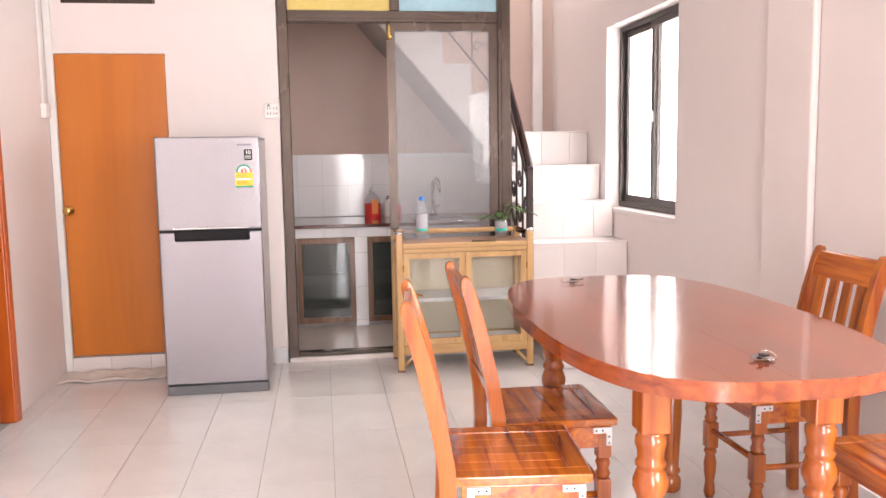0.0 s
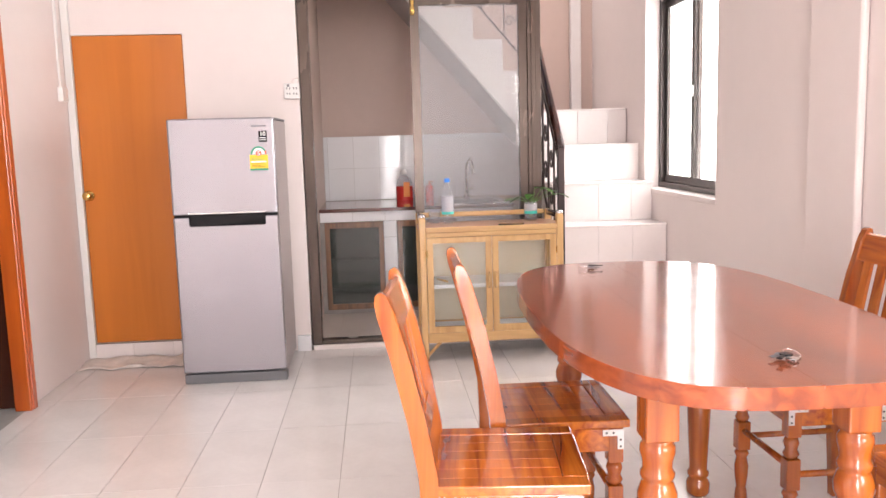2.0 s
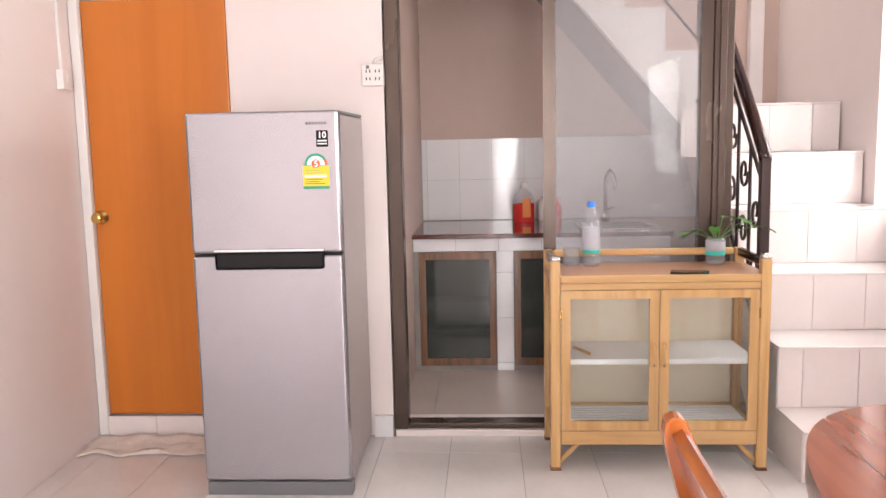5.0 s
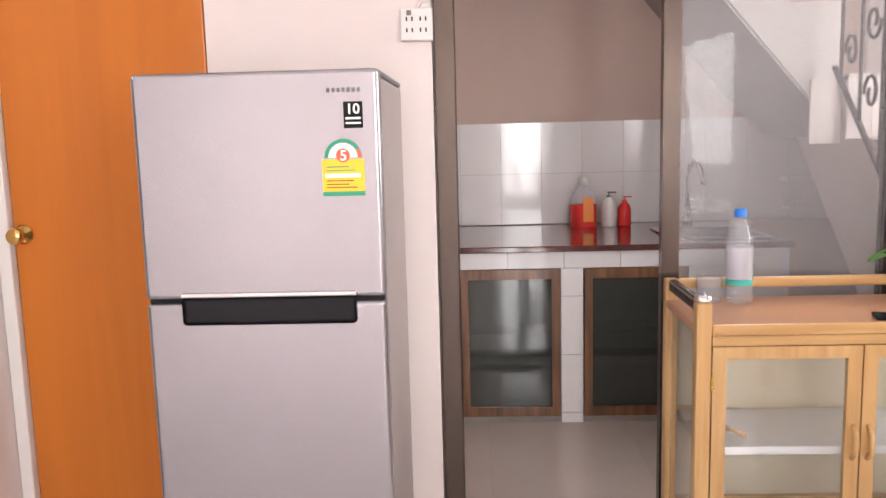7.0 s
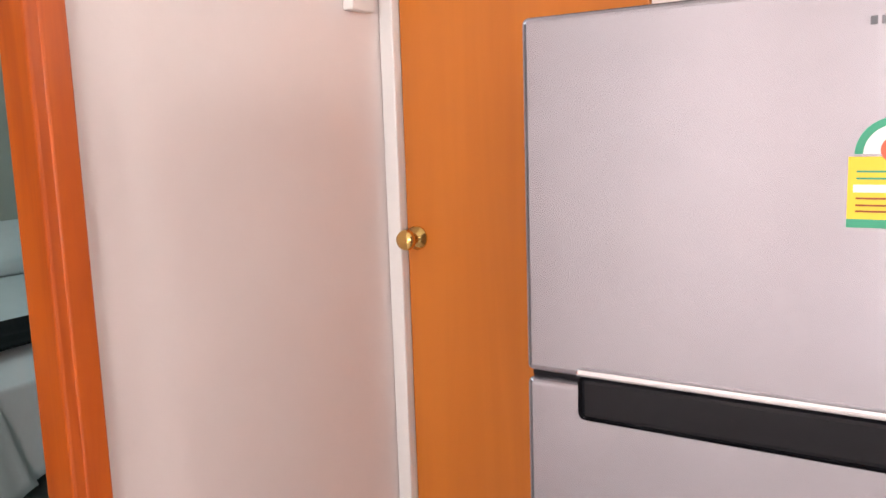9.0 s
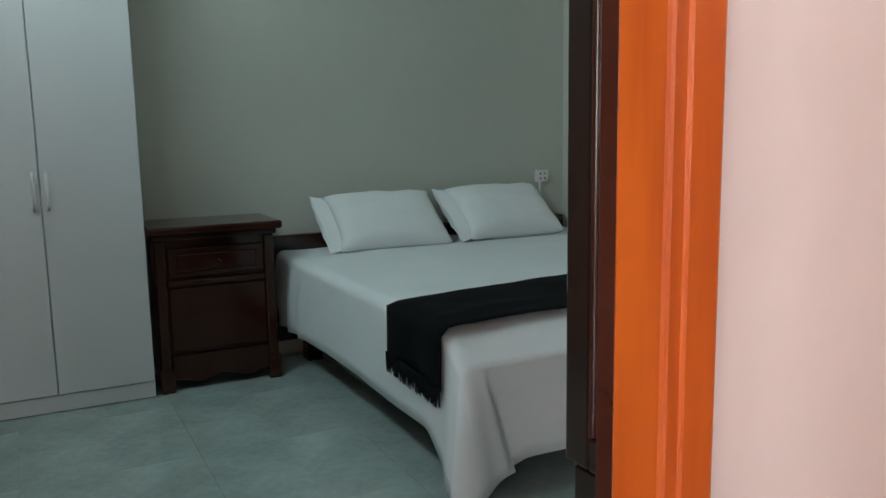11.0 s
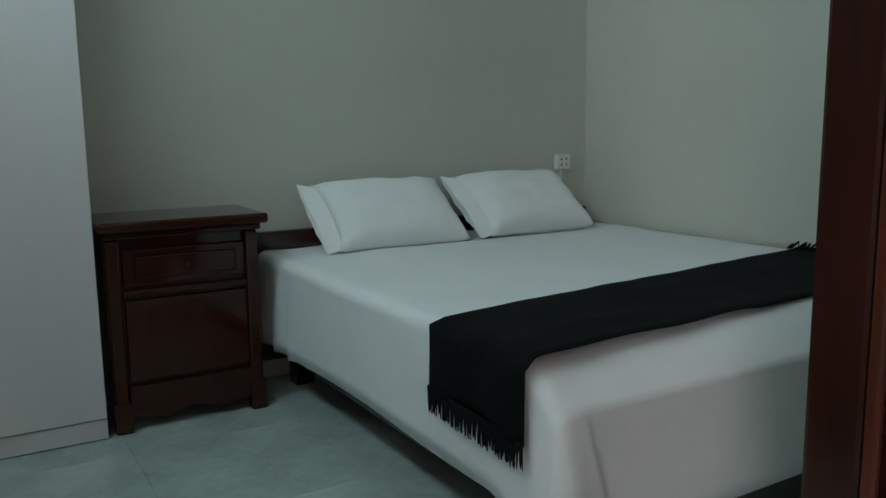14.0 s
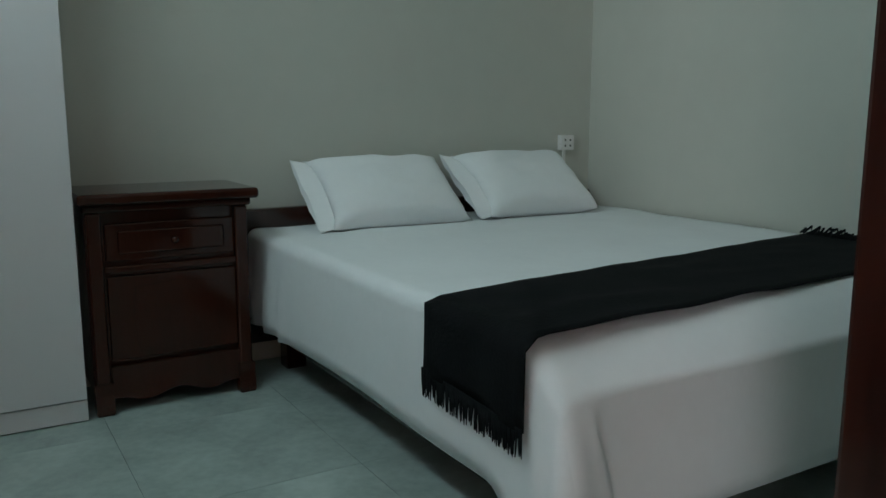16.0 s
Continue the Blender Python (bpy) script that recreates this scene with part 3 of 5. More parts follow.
def dining_chair(x, y, rz, label):
    """A slatted wooden chair that faces +x."""
    c = thing("dining_chair", x, y, 0, label, "chair", rz, "chairs round the table")
    W, D = 0.195, 0.176
    # seat: side rails and slats between
    bm = box(-D, -W, 0.475, D + 0.01, -W + 0.052, 0.50, 0.004)
    part("seat_rail", bm, ROSE_X, c)
    part("seat_rail", box(-D, W - 0.052, 0.475, D + 0.01, W, 0.50, 0.004), ROSE_X, c)
    part("seat_front", box(D - 0.05, -W + 0.053, 0.475, D + 0.012, W - 0.053, 0.499, 0.004), ROSE_X, c)
    n = 5
    w = (2 * W - 0.106) / n
    for k in range(n):
        y0 = -W + 0.053 + w * k
        part("seat_slat", box(-D, y0 + 0.0004, 0.478, D - 0.051, y0 + w - 0.0004, 0.498, 0.001, 1), ROSE_X, c)
    for s in (-1, 1):
        part("side_apron", box(-D + 0.02, s * (W - 0.017) - 0.011, 0.405, D - 0.03, s * (W - 0.017) + 0.011, 0.474, 0.003), ROSE_X, c)
    part("front_apron", box(D - 0.028, -W + 0.035, 0.415, D - 0.006, W - 0.035, 0.474, 0.003), ROSE_X, c)
    # turned front legs
    for s in (-1, 1):
        bm = lathe(bmesh.new(), [(0.016, 0), (0.022, 0.02), (0.019, 0.05), (0.016, 0.06), (0.022, 0.10), (0.024, 0.14), (0.018, 0.17), (0.025, 0.185), (0.018, 0.20)], seg=14)
        bx(bm, -0.022, -0.022, 0.20, 0.022, 0.022, 0.30, 0.003)
        lathe(bm, [(0.018, 0.30), (0.025, 0.315), (0.018, 0.33), (0.024, 0.35), (0.018, 0.37)], seg=14)
        bx(bm, -0.022, -0.022, 0.37, 0.022, 0.022, 0.474, 0.003)
        part("front_leg", bm, ROSE_Z, c, "", (D - 0.03, s * (W - 0.027), 0))
    # back posts: a bent outline pushed out sideways
    for s in (-1, 1):
        o = [(-D - 0.05, 0.0), (-D - 0.012, 0.0), (-D + 0.010, 0.40), (-D + 0.006, 0.52), (-D - 0.016, 0.65), (-D - 0.050, 0.80), (-D - 0.082, 0.915), (-D - 0.092, 0.935), (-D - 0.100, 0.955), (-D - 0.112, 0.962),
             (-D - 0.125, 0.955), (-D - 0.128, 0.935), (-D - 0.122, 0.905), (-D - 0.094, 0.80), (-D - 0.060, 0.65), (-D - 0.038, 0.52), (-D - 0.034, 0.40)]
        bm = bmesh.new()
        prism(bm, o, "y", s * (W - 0.016) - 0.016, s * (W - 0.016) + 0.016)
        bmesh.ops.bevel(bm, geom=list(bm.edges), offset=0.003, segments=1, affect="EDGES")
        part("back_post", bm, ROSE_Z, c)
    # top and lower back rails, slats
    bm = bmesh.new()
    prism(bm, [(-D - 0.092, 0.852), (-D - 0.072, 0.852), (-D - 0.098, 0.940), (-D - 0.106, 0.946), (-D - 0.119, 0.938)], "y", -W + 0.033, W - 0.033)
    part("top_rail", bm, ROSE_X, c)
    bm = bmesh.new()
    prism(bm, [(-D - 0.036, 0.575), (-D - 0.014, 0.575), (-D - 0.028, 0.62), (-D - 0.048, 0.62)], "y", -W + 0.033, W - 0.033)
    part("lower_back_rail", bm, ROSE_X, c)
    for k in range(4):
        y0 = -W + 0.06 + 0.076 * k
        bm = bmesh.new()
        prism(bm, [(-D - 0.045, 0.621), (-D - 0.032, 0.621), (-D - 0.077, 0.852), (-D - 0.088, 0.852)], "y", y0, y0 + 0.042)
        part("back_slat", bm, ROSE_Z, c)
    for s in (-1, 1):
        part("side_stretcher", tube(bmesh.new(), [(-D - 0.006, s * (W - 0.027), 0.245), (D - 0.05, s * (W - 0.027), 0.245)], 0.011, 8), ROSE_Z, c)
    part("cross_stretcher", tube(bmesh.new(), [(D - 0.03, -W + 0.045, 0.27), (D - 0.03, W - 0.045, 0.27)], 0.011, 8), ROSE_Z, c)
    # zinc corner brackets on both side aprons
    for s in (-1, 1):
        for e in (-1, 1):
            xx = D - 0.008 if e > 0 else -D + 0.035
            yy = s * (W - 0.0035)
            bm = bmesh.new()
            a, b2 = sorted((xx, xx - e * 0.060))
            bx(bm, a, yy - 0.0015, 0.452, b2, yy + 0.0015, 0.470)
            a, b2 = sorted((xx, xx - e * 0.018))
            bx(bm, a, yy - 0.0015, 0.412, b2, yy + 0.0015, 0.452)
            br = part("bracket", bm, ZINC, c, "zinc corner bracket")
            for px, pz in ((xx - e * 0.05, 0.461), (xx - e * 0.03, 0.461), (xx - e * 0.009, 0.44), (xx - e * 0.009, 0.42)):
                part("screw", lathe(bmesh.new(), [(0.0035, 0.0), (0.002, 0.002)], seg=8), BLACK, br, "", (px, yy + s * 0.0015, pz), (-90 * s, 0, 0))
    return c


dining_table(1.252, 2.71)
dining_chair(0.697, 2.44, -6, "orange varnished slatted wooden chair at the table")
dining_chair(0.902, 2.84, -1.5, "red-brown varnished wooden chair pushed under the table")
dining_chair(1.775, 2.94, 180, "orange varnished slatted wooden chair beside the wall")
dining_chair(1.785, 2.17, 180, "orange varnished slatted wooden chair beside the wall")


def key_bunch(x, y, rz, label):
    k = thing("key_bunch", x, y, 0.8165, label, "keys", rz)
    ring = [(0.018 * math.cos(a), 0.018 * math.sin(a), 0.006 + 0.006 * math.sin(a)) for a in [i * math.pi / 9 for i in range(18)]]
    part("key_ring", tube(bmesh.new(), ring, 0.0014, 6, True), CHROME, k)
    for a, m, L in ((200, BLACK, 0.07), (175, DKGREY, 0.06), (225, CHROME, 0.055)):
        bm = bmesh.new()
        lathe(bm, [(0.013, 0.0), (0.014, 0.002), (0.013, 0.004)], -0.018 - 0.012, 0, 12)
        bx(bm, -L, -0.004, 0.0, -0.03, 0.004, 0.003, 0.0005, 1)
        bx(bm, -L, -0.007, 0.0, -L + 0.012, 0.0, 0.003)
        part("key", bm, m, k, "", (0, 0, 0.001 + 0.004 * (a % 3)), (0, 0, a - 180))
    return k


key_bunch(1.27, 2.11, 20, "dark keys on a steel ring on the table")
key_bunch(1.135, 3.37, 150, "small bunch of keys on the table")

# ---- refrigerator ----
f = thing("refrigerator", -0.4265, 5.20, 0, "silver two-door refrigerator with black recessed handle", "refrigerator")
W = 0.278
part("body", box(-W + 0.004, -0.235, 0.03, W - 0.004, 0.30, 1.43, 0.008), FRSIDE, f, "grey painted cabinet")
part("top_cap", box(-W + 0.002, -0.27, 1.431, W - 0.002, 0.28, 1.443, 0.004), DKGREY, f)
lo = part("lower_door", box(-W, -0.30, 0.062, W, -0.24, 0.922, 0.010, 4), STEEL, f)
up = part("upper_door", box(-W, -0.30, 0.932, W, -0.24, 1.443, 0.010, 4), STEEL, f)
part("gap_seal", box(-W + 0.003, -0.282, 0.921, W - 0.003, -0.242, 0.933), BLACK, f)
part("base_plinth", box(-W + 0.002, -0.292, 0.0, W + 0.004, -0.236, 0.054, 0.006), DKGREY, f, "dark grey plinth")
part("handle_recess", box(-0.192, -0.305, 0.872, 0.212, -0.296, 0.936, 0.010, 3), BLACK, lo, "black recessed grip")
part("handle_trim", box(-0.195, -0.309, 0.936, 0.214, -0.295, 0.947, 0.004), CHROME, up, "chrome strip")


def flat(x0, z0, x1, z1, y, t=0.0006):
    return box(x0, y - t, z0, x1, y, z1)


def words(name, text, size, x, y, z, material, parent, label, align="CENTER", rot=(90, 0, 0)):
    cu = bpy.data.curves.new(name, "FONT")
    cu.offset = size * 0.02
    cu.body, cu.size, cu.align_x, cu.align_y, cu.extrude = text, size, align, "CENTER", 0.0002
    tmp = new("text_tmp", cu)
    me = bpy.data.meshes.new_from_object(tmp.evaluated_get(bpy.context.evaluated_depsgraph_get()))
    bpy.data.objects.remove(tmp)
    me.materials.clear()
    me.materials.append(material)
    ob = new(name, me)
    ob.parent = parent
    ob.matrix_basis = pose(x, y, z, *rot)
    return tagged(ob, label)


YF = -0.3005
el = part("energy_label", flat(0.146, 1.163, 0.241, 1.245, YF), YELLOW, up, "yellow energy rating sticker with number 5")
words("rating_number", "5", 0.032, 0.195, YF - 0.0022, 1.252, STWHITE, el, "white number 5")
bm = bmesh.new()
arc = [(0.194 + 0.042 * math.cos(a), 1.248 + 0.042 * math.sin(a)) for a in [math.pi * i / 20 for i in range(21)]]
prism(bm, arc, "y", YF - 0.0004, YF)
part("rating_arc", bm, GREEN, el, "green rating arc")
bm = bmesh.new()
prism(bm, [(0.194 + 0.033 * math.cos(a), 1.2482 + 0.033 * math.sin(a)) for a in [math.pi * i / 20 for i in range(21)]], "y", YF - 0.0010, YF - 0.0005)
part("rating_arc_inner", bm, STWHITE, el)
bm = bmesh.new()
prism(bm, [(0.194 + t * math.cos(a), 1.2482 + t * math.sin(a)) for t, a in [(0.0415, 0.0), (0.0415, 0.25), (0.0415, 0.5), (0.0335, 0.5), (0.0335, 0.25), (0.0335, 0.0)]], "y", YF - 0.0009, YF - 0.0005)
part("rating_arc_end", bm, STRED, el)
bm = bmesh.new()
prism(bm, [(0.194 + 0.0155 * math.cos(a), 1.253 + 0.0155 * math.sin(a)) for a in [2 * math.pi * i / 20 for i in range(20)]], "y", YF - 0.0018, YF - 0.0012)
part("rating_disc", bm, STRED, el)
part("label_foot", flat(0.146, 1.163, 0.241, 1.173, YF - 0.0008), GREEN, el)
part("text_panel", flat(0.152, 1.204, 0.232, 1.213, YF - 0.0008), STWHITE, el)
for z in (1.227, 1.219, 1.196, 1.188, 1.181):
    part("text_bar", flat(0.155, z, 0.150 + 0.08 * (0.6 + 0.37 * random.random()), z + 0.0022, YF - 0.0008), GREEN if z > 1.2 else ROSE, el)
wl = part("warranty_label", flat(0.199, 1.313, 0.2415, 1.371, YF, 0.0008), BLACK, up, "black warranty sticker with number 10")
words("warranty_number", "10", 0.031, 0.220, YF - 0.0014, 1.354, STWHITE, wl, "white number 10")
for z, h in ((1.332, 0.005), (1.322, 0.004)):
    part("text_bar", flat(0.203, z, 0.237, z + h, YF - 0.0014), STWHITE, wl)
nb = bmesh.new()
for k in range(7):
    bx(nb, 0.163 + 0.0112 * k, YF - 0.001, 1.392, 0.170 + 0.0112 * k, YF, 1.4015)
part("maker_plate", nb, DKGREY, up, "plain grey name bars")

# ---- sideboard with glass doors ----
s = thing("glass_cabinet", 1.045, 5.335, 0, "pale wooden cabinet with glass doors and tray top", "cabinet")
HW, HD = 0.425, 0.19
for sx in (-1, 1):
    for sy in (-1, 1):
        o = sx * (HW - 0.02)
        part("post", box(o - 0.02, sy * (HD - 0.02) - 0.02, 0.012, o + 0.02, sy * (HD - 0.02) + 0.02, 0.85, 0.006), PALE, s)
        part("foot_cap", box(o - 0.022, sy * (HD - 0.02) - 0.022, 0.0, o + 0.022, sy * (HD - 0.02) + 0.022, 0.011, 0.003), CABWOOD, s)
    part("side_rail", box(sx * (HW - 0.02) - 0.014, -HD + 0.041, 0.815, sx * (HW - 0.02) + 0.014, HD - 0.041, 0.852, 0.008), MAHOG, s, "dark varnished side rail")
    part("rail_cap", lathe(bmesh.new(), [(0.022, 0.851), (0.024, 0.858), (0.018, 0.868), (0.006, 0.872)], sx * (HW - 0.02), -HD + 0.02, 14), CHROME, s, "shiny corner cap")
    part("side_bottom_rail", box(sx * (HW - 0.02) - 0.012, -HD + 0.041, 0.11, sx * (HW - 0.02) + 0.012, HD - 0.041, 0.15, 0.003), PALE, s)
    part("side_glass", box(sx * (HW - 0.02) - 0.002, -HD + 0.041, 0.151, sx * (HW - 0.02) + 0.002, HD - 0.041, 0.76), GLASS, s).visible_shadow = False
    for y in (-HD + 0.02,):
        bm = tube(bmesh.new(), [(sx * (HW - 0.035), y, 0.03), (sx * (HW - 0.11), y, 0.108)], 0.010, 8)
        part("brace", bm, PALE, s)
part("top_panel", box(-HW + 0.002, -HD + 0.004, 0.765, HW - 0.002, HD - 0.004, 0.788, 0.003), PALETOP, s, "pinkish brown top")
part("front_rail", box(-HW + 0.041, -HD, 0.735, HW - 0.041, -HD + 0.03, 0.764, 0.005), PALE_X, s)
part("front_lip", box(-HW + 0.041, -HD - 0.004, 0.7645, HW - 0.041, -HD + 0.003, 0.794, 0.003), PALE_X, s)
part("back_rail", box(-HW + 0.041, HD - 0.03, 0.82, HW - 0.041, HD - 0.005, 0.85, 0.008), PALE_X, s)
part("bottom_rail", box(-HW + 0.041, -HD, 0.108, HW - 0.041, -HD + 0.03, 0.165, 0.004), PALE_X, s)
part("rear_bottom_rail", box(-HW + 0.041, HD - 0.03, 0.108, HW - 0.041, HD, 0.165, 0.004), PALE_X, s)
part("back_panel", box(-HW + 0.041, HD - 0.012, 0.166, HW - 0.041, HD - 0.006, 0.764), CREAM, s, "cream back panel")
part("shelf", box(-HW + 0.042, -HD + 0.045, 0.425, HW - 0.042, HD - 0.03, 0.448, 0.003), SHELFW, s, "white shelf")
for k in range(10):
    y = -HD + 0.045 + 0.031 * k
    part("bottom_slat", box(-HW + 0.041, y, 0.150, HW - 0.041, y + 0.019, 0.160, 0.002, 1), SHELFW, s)
for a, b, hx in ((-HW + 0.043, -0.002, -0.028), (0.002, HW - 0.043, 0.028)):
    dr = part("door", walls_with_hole("x", a, b, -HD + 0.003, -HD + 0.022, 0.167, 0.733, [(a + 0.036, b - 0.036, 0.205, 0.70)]), PALE, s, "glazed wooden door")
    part("pane", box(a + 0.033, -HD + 0.010, 0.202, b - 0.033, -HD + 0.014, 0.703), GLASS, dr).visible_shadow = False
    hd = bmesh.new()
    tube(hd, [(hx * 0.7, -HD + 0.002, 0.43), (hx * 0.7, -HD - 0.020, 0.45), (hx * 0.7, -HD - 0.022, 0.475), (hx * 0.7, -HD - 0.020, 0.50), (hx * 0.7, -HD + 0.002, 0.52)], [0.006, 0.007, 0.008, 0.007, 0.006], 8)
    part("handle", hd, PALE, dr, "wooden bow handle")
    part("hinge", box(a - 0.004 if a < 0 else b - 0.003, -HD - 0.001, 0.62, a + 0.003 if a < 0 else b + 0.004, -HD + 0.003, 0.66), BRASS, dr)
TOPZ = 0.7885


def water_bottle(x, y, z):
    b = thing("water_bottle", x, y, z, "clear plastic water bottle with blue cap", "bottle")
    prof = [(0.030, 0.0), (0.036, 0.008), (0.037, 0.05), (0.0355, 0.055), (0.037, 0.06), (0.037, 0.17), (0.035, 0.19), (0.026, 0.22), (0.015, 0.245), (0.013, 0.262)]
    part("bottle_body", lathe(bmesh.new(), prof, seg=24), PET, b)
    part("label_band", lathe(bmesh.new(), [(0.0373, 0.072), (0.0376, 0.073), (0.0376, 0.165), (0.0373, 0.166)], seg=24), LABEL, b, "pale printed label")
    part("green_band", lathe(bmesh.new(), [(0.0378, 0.056), (0.038, 0.057), (0.038, 0.070), (0.0378, 0.071)], seg=24), TEAL, b, "teal band")
    part("cap", lathe(bmesh.new(), [(0.016, 0.250), (0.0165, 0.252), (0.0165, 0.270), (0.014, 0.274)], seg=18), BLUECAP, b, "blue screw cap")


water_bottle(0.815, 5.43, TOPZ)


def cup(name, x, y, z, label):
    c = thing(name, x, y, z, label, "glass")
    prof = [(0.030, 0.0), (0.034, 0.003), (0.038, 0.075), (0.036, 0.075), (0.032, 0.008), (0.004, 0.006)]
    part("bowl", lathe(bmesh.new(), prof, seg=20), PET, c)


cup("drinking_glass", 0.735, 5.45, TOPZ, "small clear drinking glass on the cabinet")


def plant(x, y, z):
    p = thing("potted_plant", x, y, z, "green vine cutting in a cut clear bottle", "plant")
    part("cut_bottle", lathe(bmesh.new(), [(0.034, 0.0), (0.040, 0.006), (0.040, 0.115), (0.0385, 0.115), (0.038, 0.010), (0.004, 0.008)], seg=24), PET, p, "cut clear plastic bottle")
    part("label_band", lathe(bmesh.new(), [(0.0403, 0.062), (0.0406, 0.063), (0.0406, 0.100), (0.0403, 0.101)], seg=24), LABEL, p)
    part("green_band", lathe(bmesh.new(), [(0.0404, 0.042), (0.0407, 0.043), (0.0407, 0.058), (0.0404, 0.059)], seg=24), TEAL, p)
    for k, (a, L, h) in enumerate(((0.2, 0.12, 0.17), (1.2, 0.08, 0.15), (2.6, 0.07, 0.14), (3.3, 0.10, 0.13), (4.4, 0.06, 0.16), (5.4, 0.10, 0.20), (0.7, 0.05, 0.19), (5.9, 0.16, 0.16))):
        c, s2 = math.cos(a), math.sin(a)
        tip = Vector((c * L, s2 * L, h))
        part("stem", tube(bmesh.new(), [(c * 0.008, s2 * 0.008, 0.02), (c * 0.02, s2 * 0.02, 0.11), tip * 0.8 + Vector((0, 0, 0.03)), tip], 0.002, 5), LEAF, p)
        bm = bmesh.new()
        n = 7
        rows = []
        for i in range(n):
            u = i / (n - 1)
            wd = 0.026 * math.sin(math.pi * min(1, u * 0.92 + 0.06)) ** 0.7 * (1 - 0.25 * u) + 0.0005
            cx = 0.075 * u
            rows.append([bm.verts.new((cx, -wd, 0.006 - 0.03 * u * u)), bm.verts.new((cx, 0, -0.03 * u * u)), bm.verts.new((cx, wd, 0.006 - 0.03 * u * u))])
        for r1, r2 in zip(rows, rows[1:]):
            for q in (0, 1):
                bm.faces.new((r1[q], r2[q], r2[q + 1], r1[q + 1])).smooth = True
        part("leaf", bm, LEAF, p, "", tuple(tip), (0, -15 + 12 * (k % 3), math.degrees(a) + 20 * (k % 2)))


plant(1.33, 5.43, TOPZ)
ph = thing("mobile_phone", 1.17, 5.20, TOPZ, "dark mobile phone lying on the cabinet", "phone", 75)
part("case", box(-0.036, -0.073, 0.0, 0.036, 0.073, 0.008, 0.003), BLACK, ph)
part("screen", box(-0.033, -0.069, 0.0082, 0.033, 0.069, 0.0088), PHONE, ph)
st = thing("wooden_stick", 0.76, 5.30, 0.4485, "short pale wooden stick on the shelf", "stick", 25)
part("stick_body", tube(bmesh.new(), [(0, -0.06, 0.008), (0, 0.06, 0.008)], 0.007, 8), PALE, st)

# ---- kitchen ----
ct = thing("kitchen_counter", 0.68, 7.03, 0, "white tiled kitchen counter base with wood-framed doors", "counter")
part("counter_body", walls_with_hole("x", -0.732, 0.73, -0.41, -0.38, 0.0, 0.775, [(-0.700, -0.255, 0.03, 0.70), (-0.155, 0.30, 0.03, 0.70)]), GROUT, ct)
part("side_wall", box(0.70, -0.379, 0, 0.73, 0.425, 0.775), STAIR_PAINT, ct)
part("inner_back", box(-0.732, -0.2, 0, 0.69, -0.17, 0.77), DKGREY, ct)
for k in range(6):
    a = -0.73 + 0.245 * k
    part("front_tile", box(a + 0.001, -0.418, 0.702, min(a + 0.244, 0.728), -0.411, 0.774), WTILE, ct)
for z0, z1 in ((0.0, 0.045), (0.048, 0.31), (0.313, 0.575), (0.578, 0.70)):
    part("front_tile", box(-0.253, -0.418, z0, -0.157, -0.411, z1), WTILE, ct)
for z0, z1 in ((0.0, 0.30), (0.303, 0.70)):
    part("front_tile", box(0.302, -0.418, z0, 0.728, -0.411, z1), WTILE, ct)
for a, b in ((-0.697, -0.258), (-0.152, 0.297)):
    dr = part("cabinet_door", walls_with_hole("x", a, b, -0.425, -0.395, 0.032, 0.698, [(a + 0.036, b - 0.036, 0.075, 0.655)]), CABWOOD, ct, "brown wooden door frame")
    part("pane", box(a + 0.032, -0.414, 0.071, b - 0.032, -0.408, 0.659), DKGLASS, dr, "dark glass pane").visible_shadow = False
    part("shelf", box(a + 0.01, -0.379, 0.33, b - 0.01, -0.205, 0.40), SHELFW, ct, "pale inner shelf")
wt = thing("worktop", 0.68, 7.03, 0.776, "polished dark red granite worktop over white tiles", "worktop")
part("slab", box(-0.733, -0.44, 0.0, 0.74, 0.425, 0.026, 0.003), GRANITE, wt)
part("front_edge", box(-0.733, -0.4445, 0.003, 0.74, -0.4405, 0.023, 0.001, 1), GRANITE, wt)
sk = thing("sink", 1.145, 6.915, 0.804, "stainless steel sink set in the worktop", "sink")
sb = bmesh.new()
for a in ((-0.225, -0.225, -0.19, 0.225), (0.19, -0.225, 0.225, 0.225), (-0.19, -0.225, 0.19, -0.19), (-0.19, 0.19, 0.19, 0.225)):
    bx(sb, a[0], a[1], 0.0, a[2], a[3], 0.006)
part("rim", sb, CHROME, sk)
# no bowl is cut; the plate's dark grey paints its shade
part("basin", box(-0.189, -0.189, 0.0, 0.189, 0.189, 0.002), DKGREY, sk, "flat basin plate, bowl shade in its grey")
tp = thing("kitchen_tap", 1.135, 7.26, 0.803, "tall chrome swan-neck kitchen tap", "tap")
part("spout", tube(bmesh.new(), [(0, 0, 0.05), (0, 0, 0.24), (0.005, -0.02, 0.30), (0.02, -0.05, 0.325), (0.035, -0.09, 0.30), (0.045, -0.115, 0.24), (0.045, -0.118, 0.21)], 0.013, 10), CHROME, tp)
part("base", lathe(bmesh.new(), [(0.026, 0), (0.026, 0.03), (0.018, 0.06)], seg=16), CHROME, tp)
part("lever", tube(bmesh.new(), [(0.01, 0, 0.07), (0.06, -0.01, 0.09)], 0.007, 8), CHROME, tp)
rk = thing("utensil_rack", 1.745, 7.438, 0.875, "white plastic utensil holder hung on the wall", "rack")
for k in range(5):
    part("rib", box(-0.075 + 0.032 * k, -0.10, 0.0, -0.060 + 0.032 * k, -0.092, 0.13, 0.002, 1), PLASTIC_W, rk)
part("rim", box(-0.085, -0.105, 0.13, 0.085, -0.001, 0.16, 0.006), PLASTIC_W, rk)
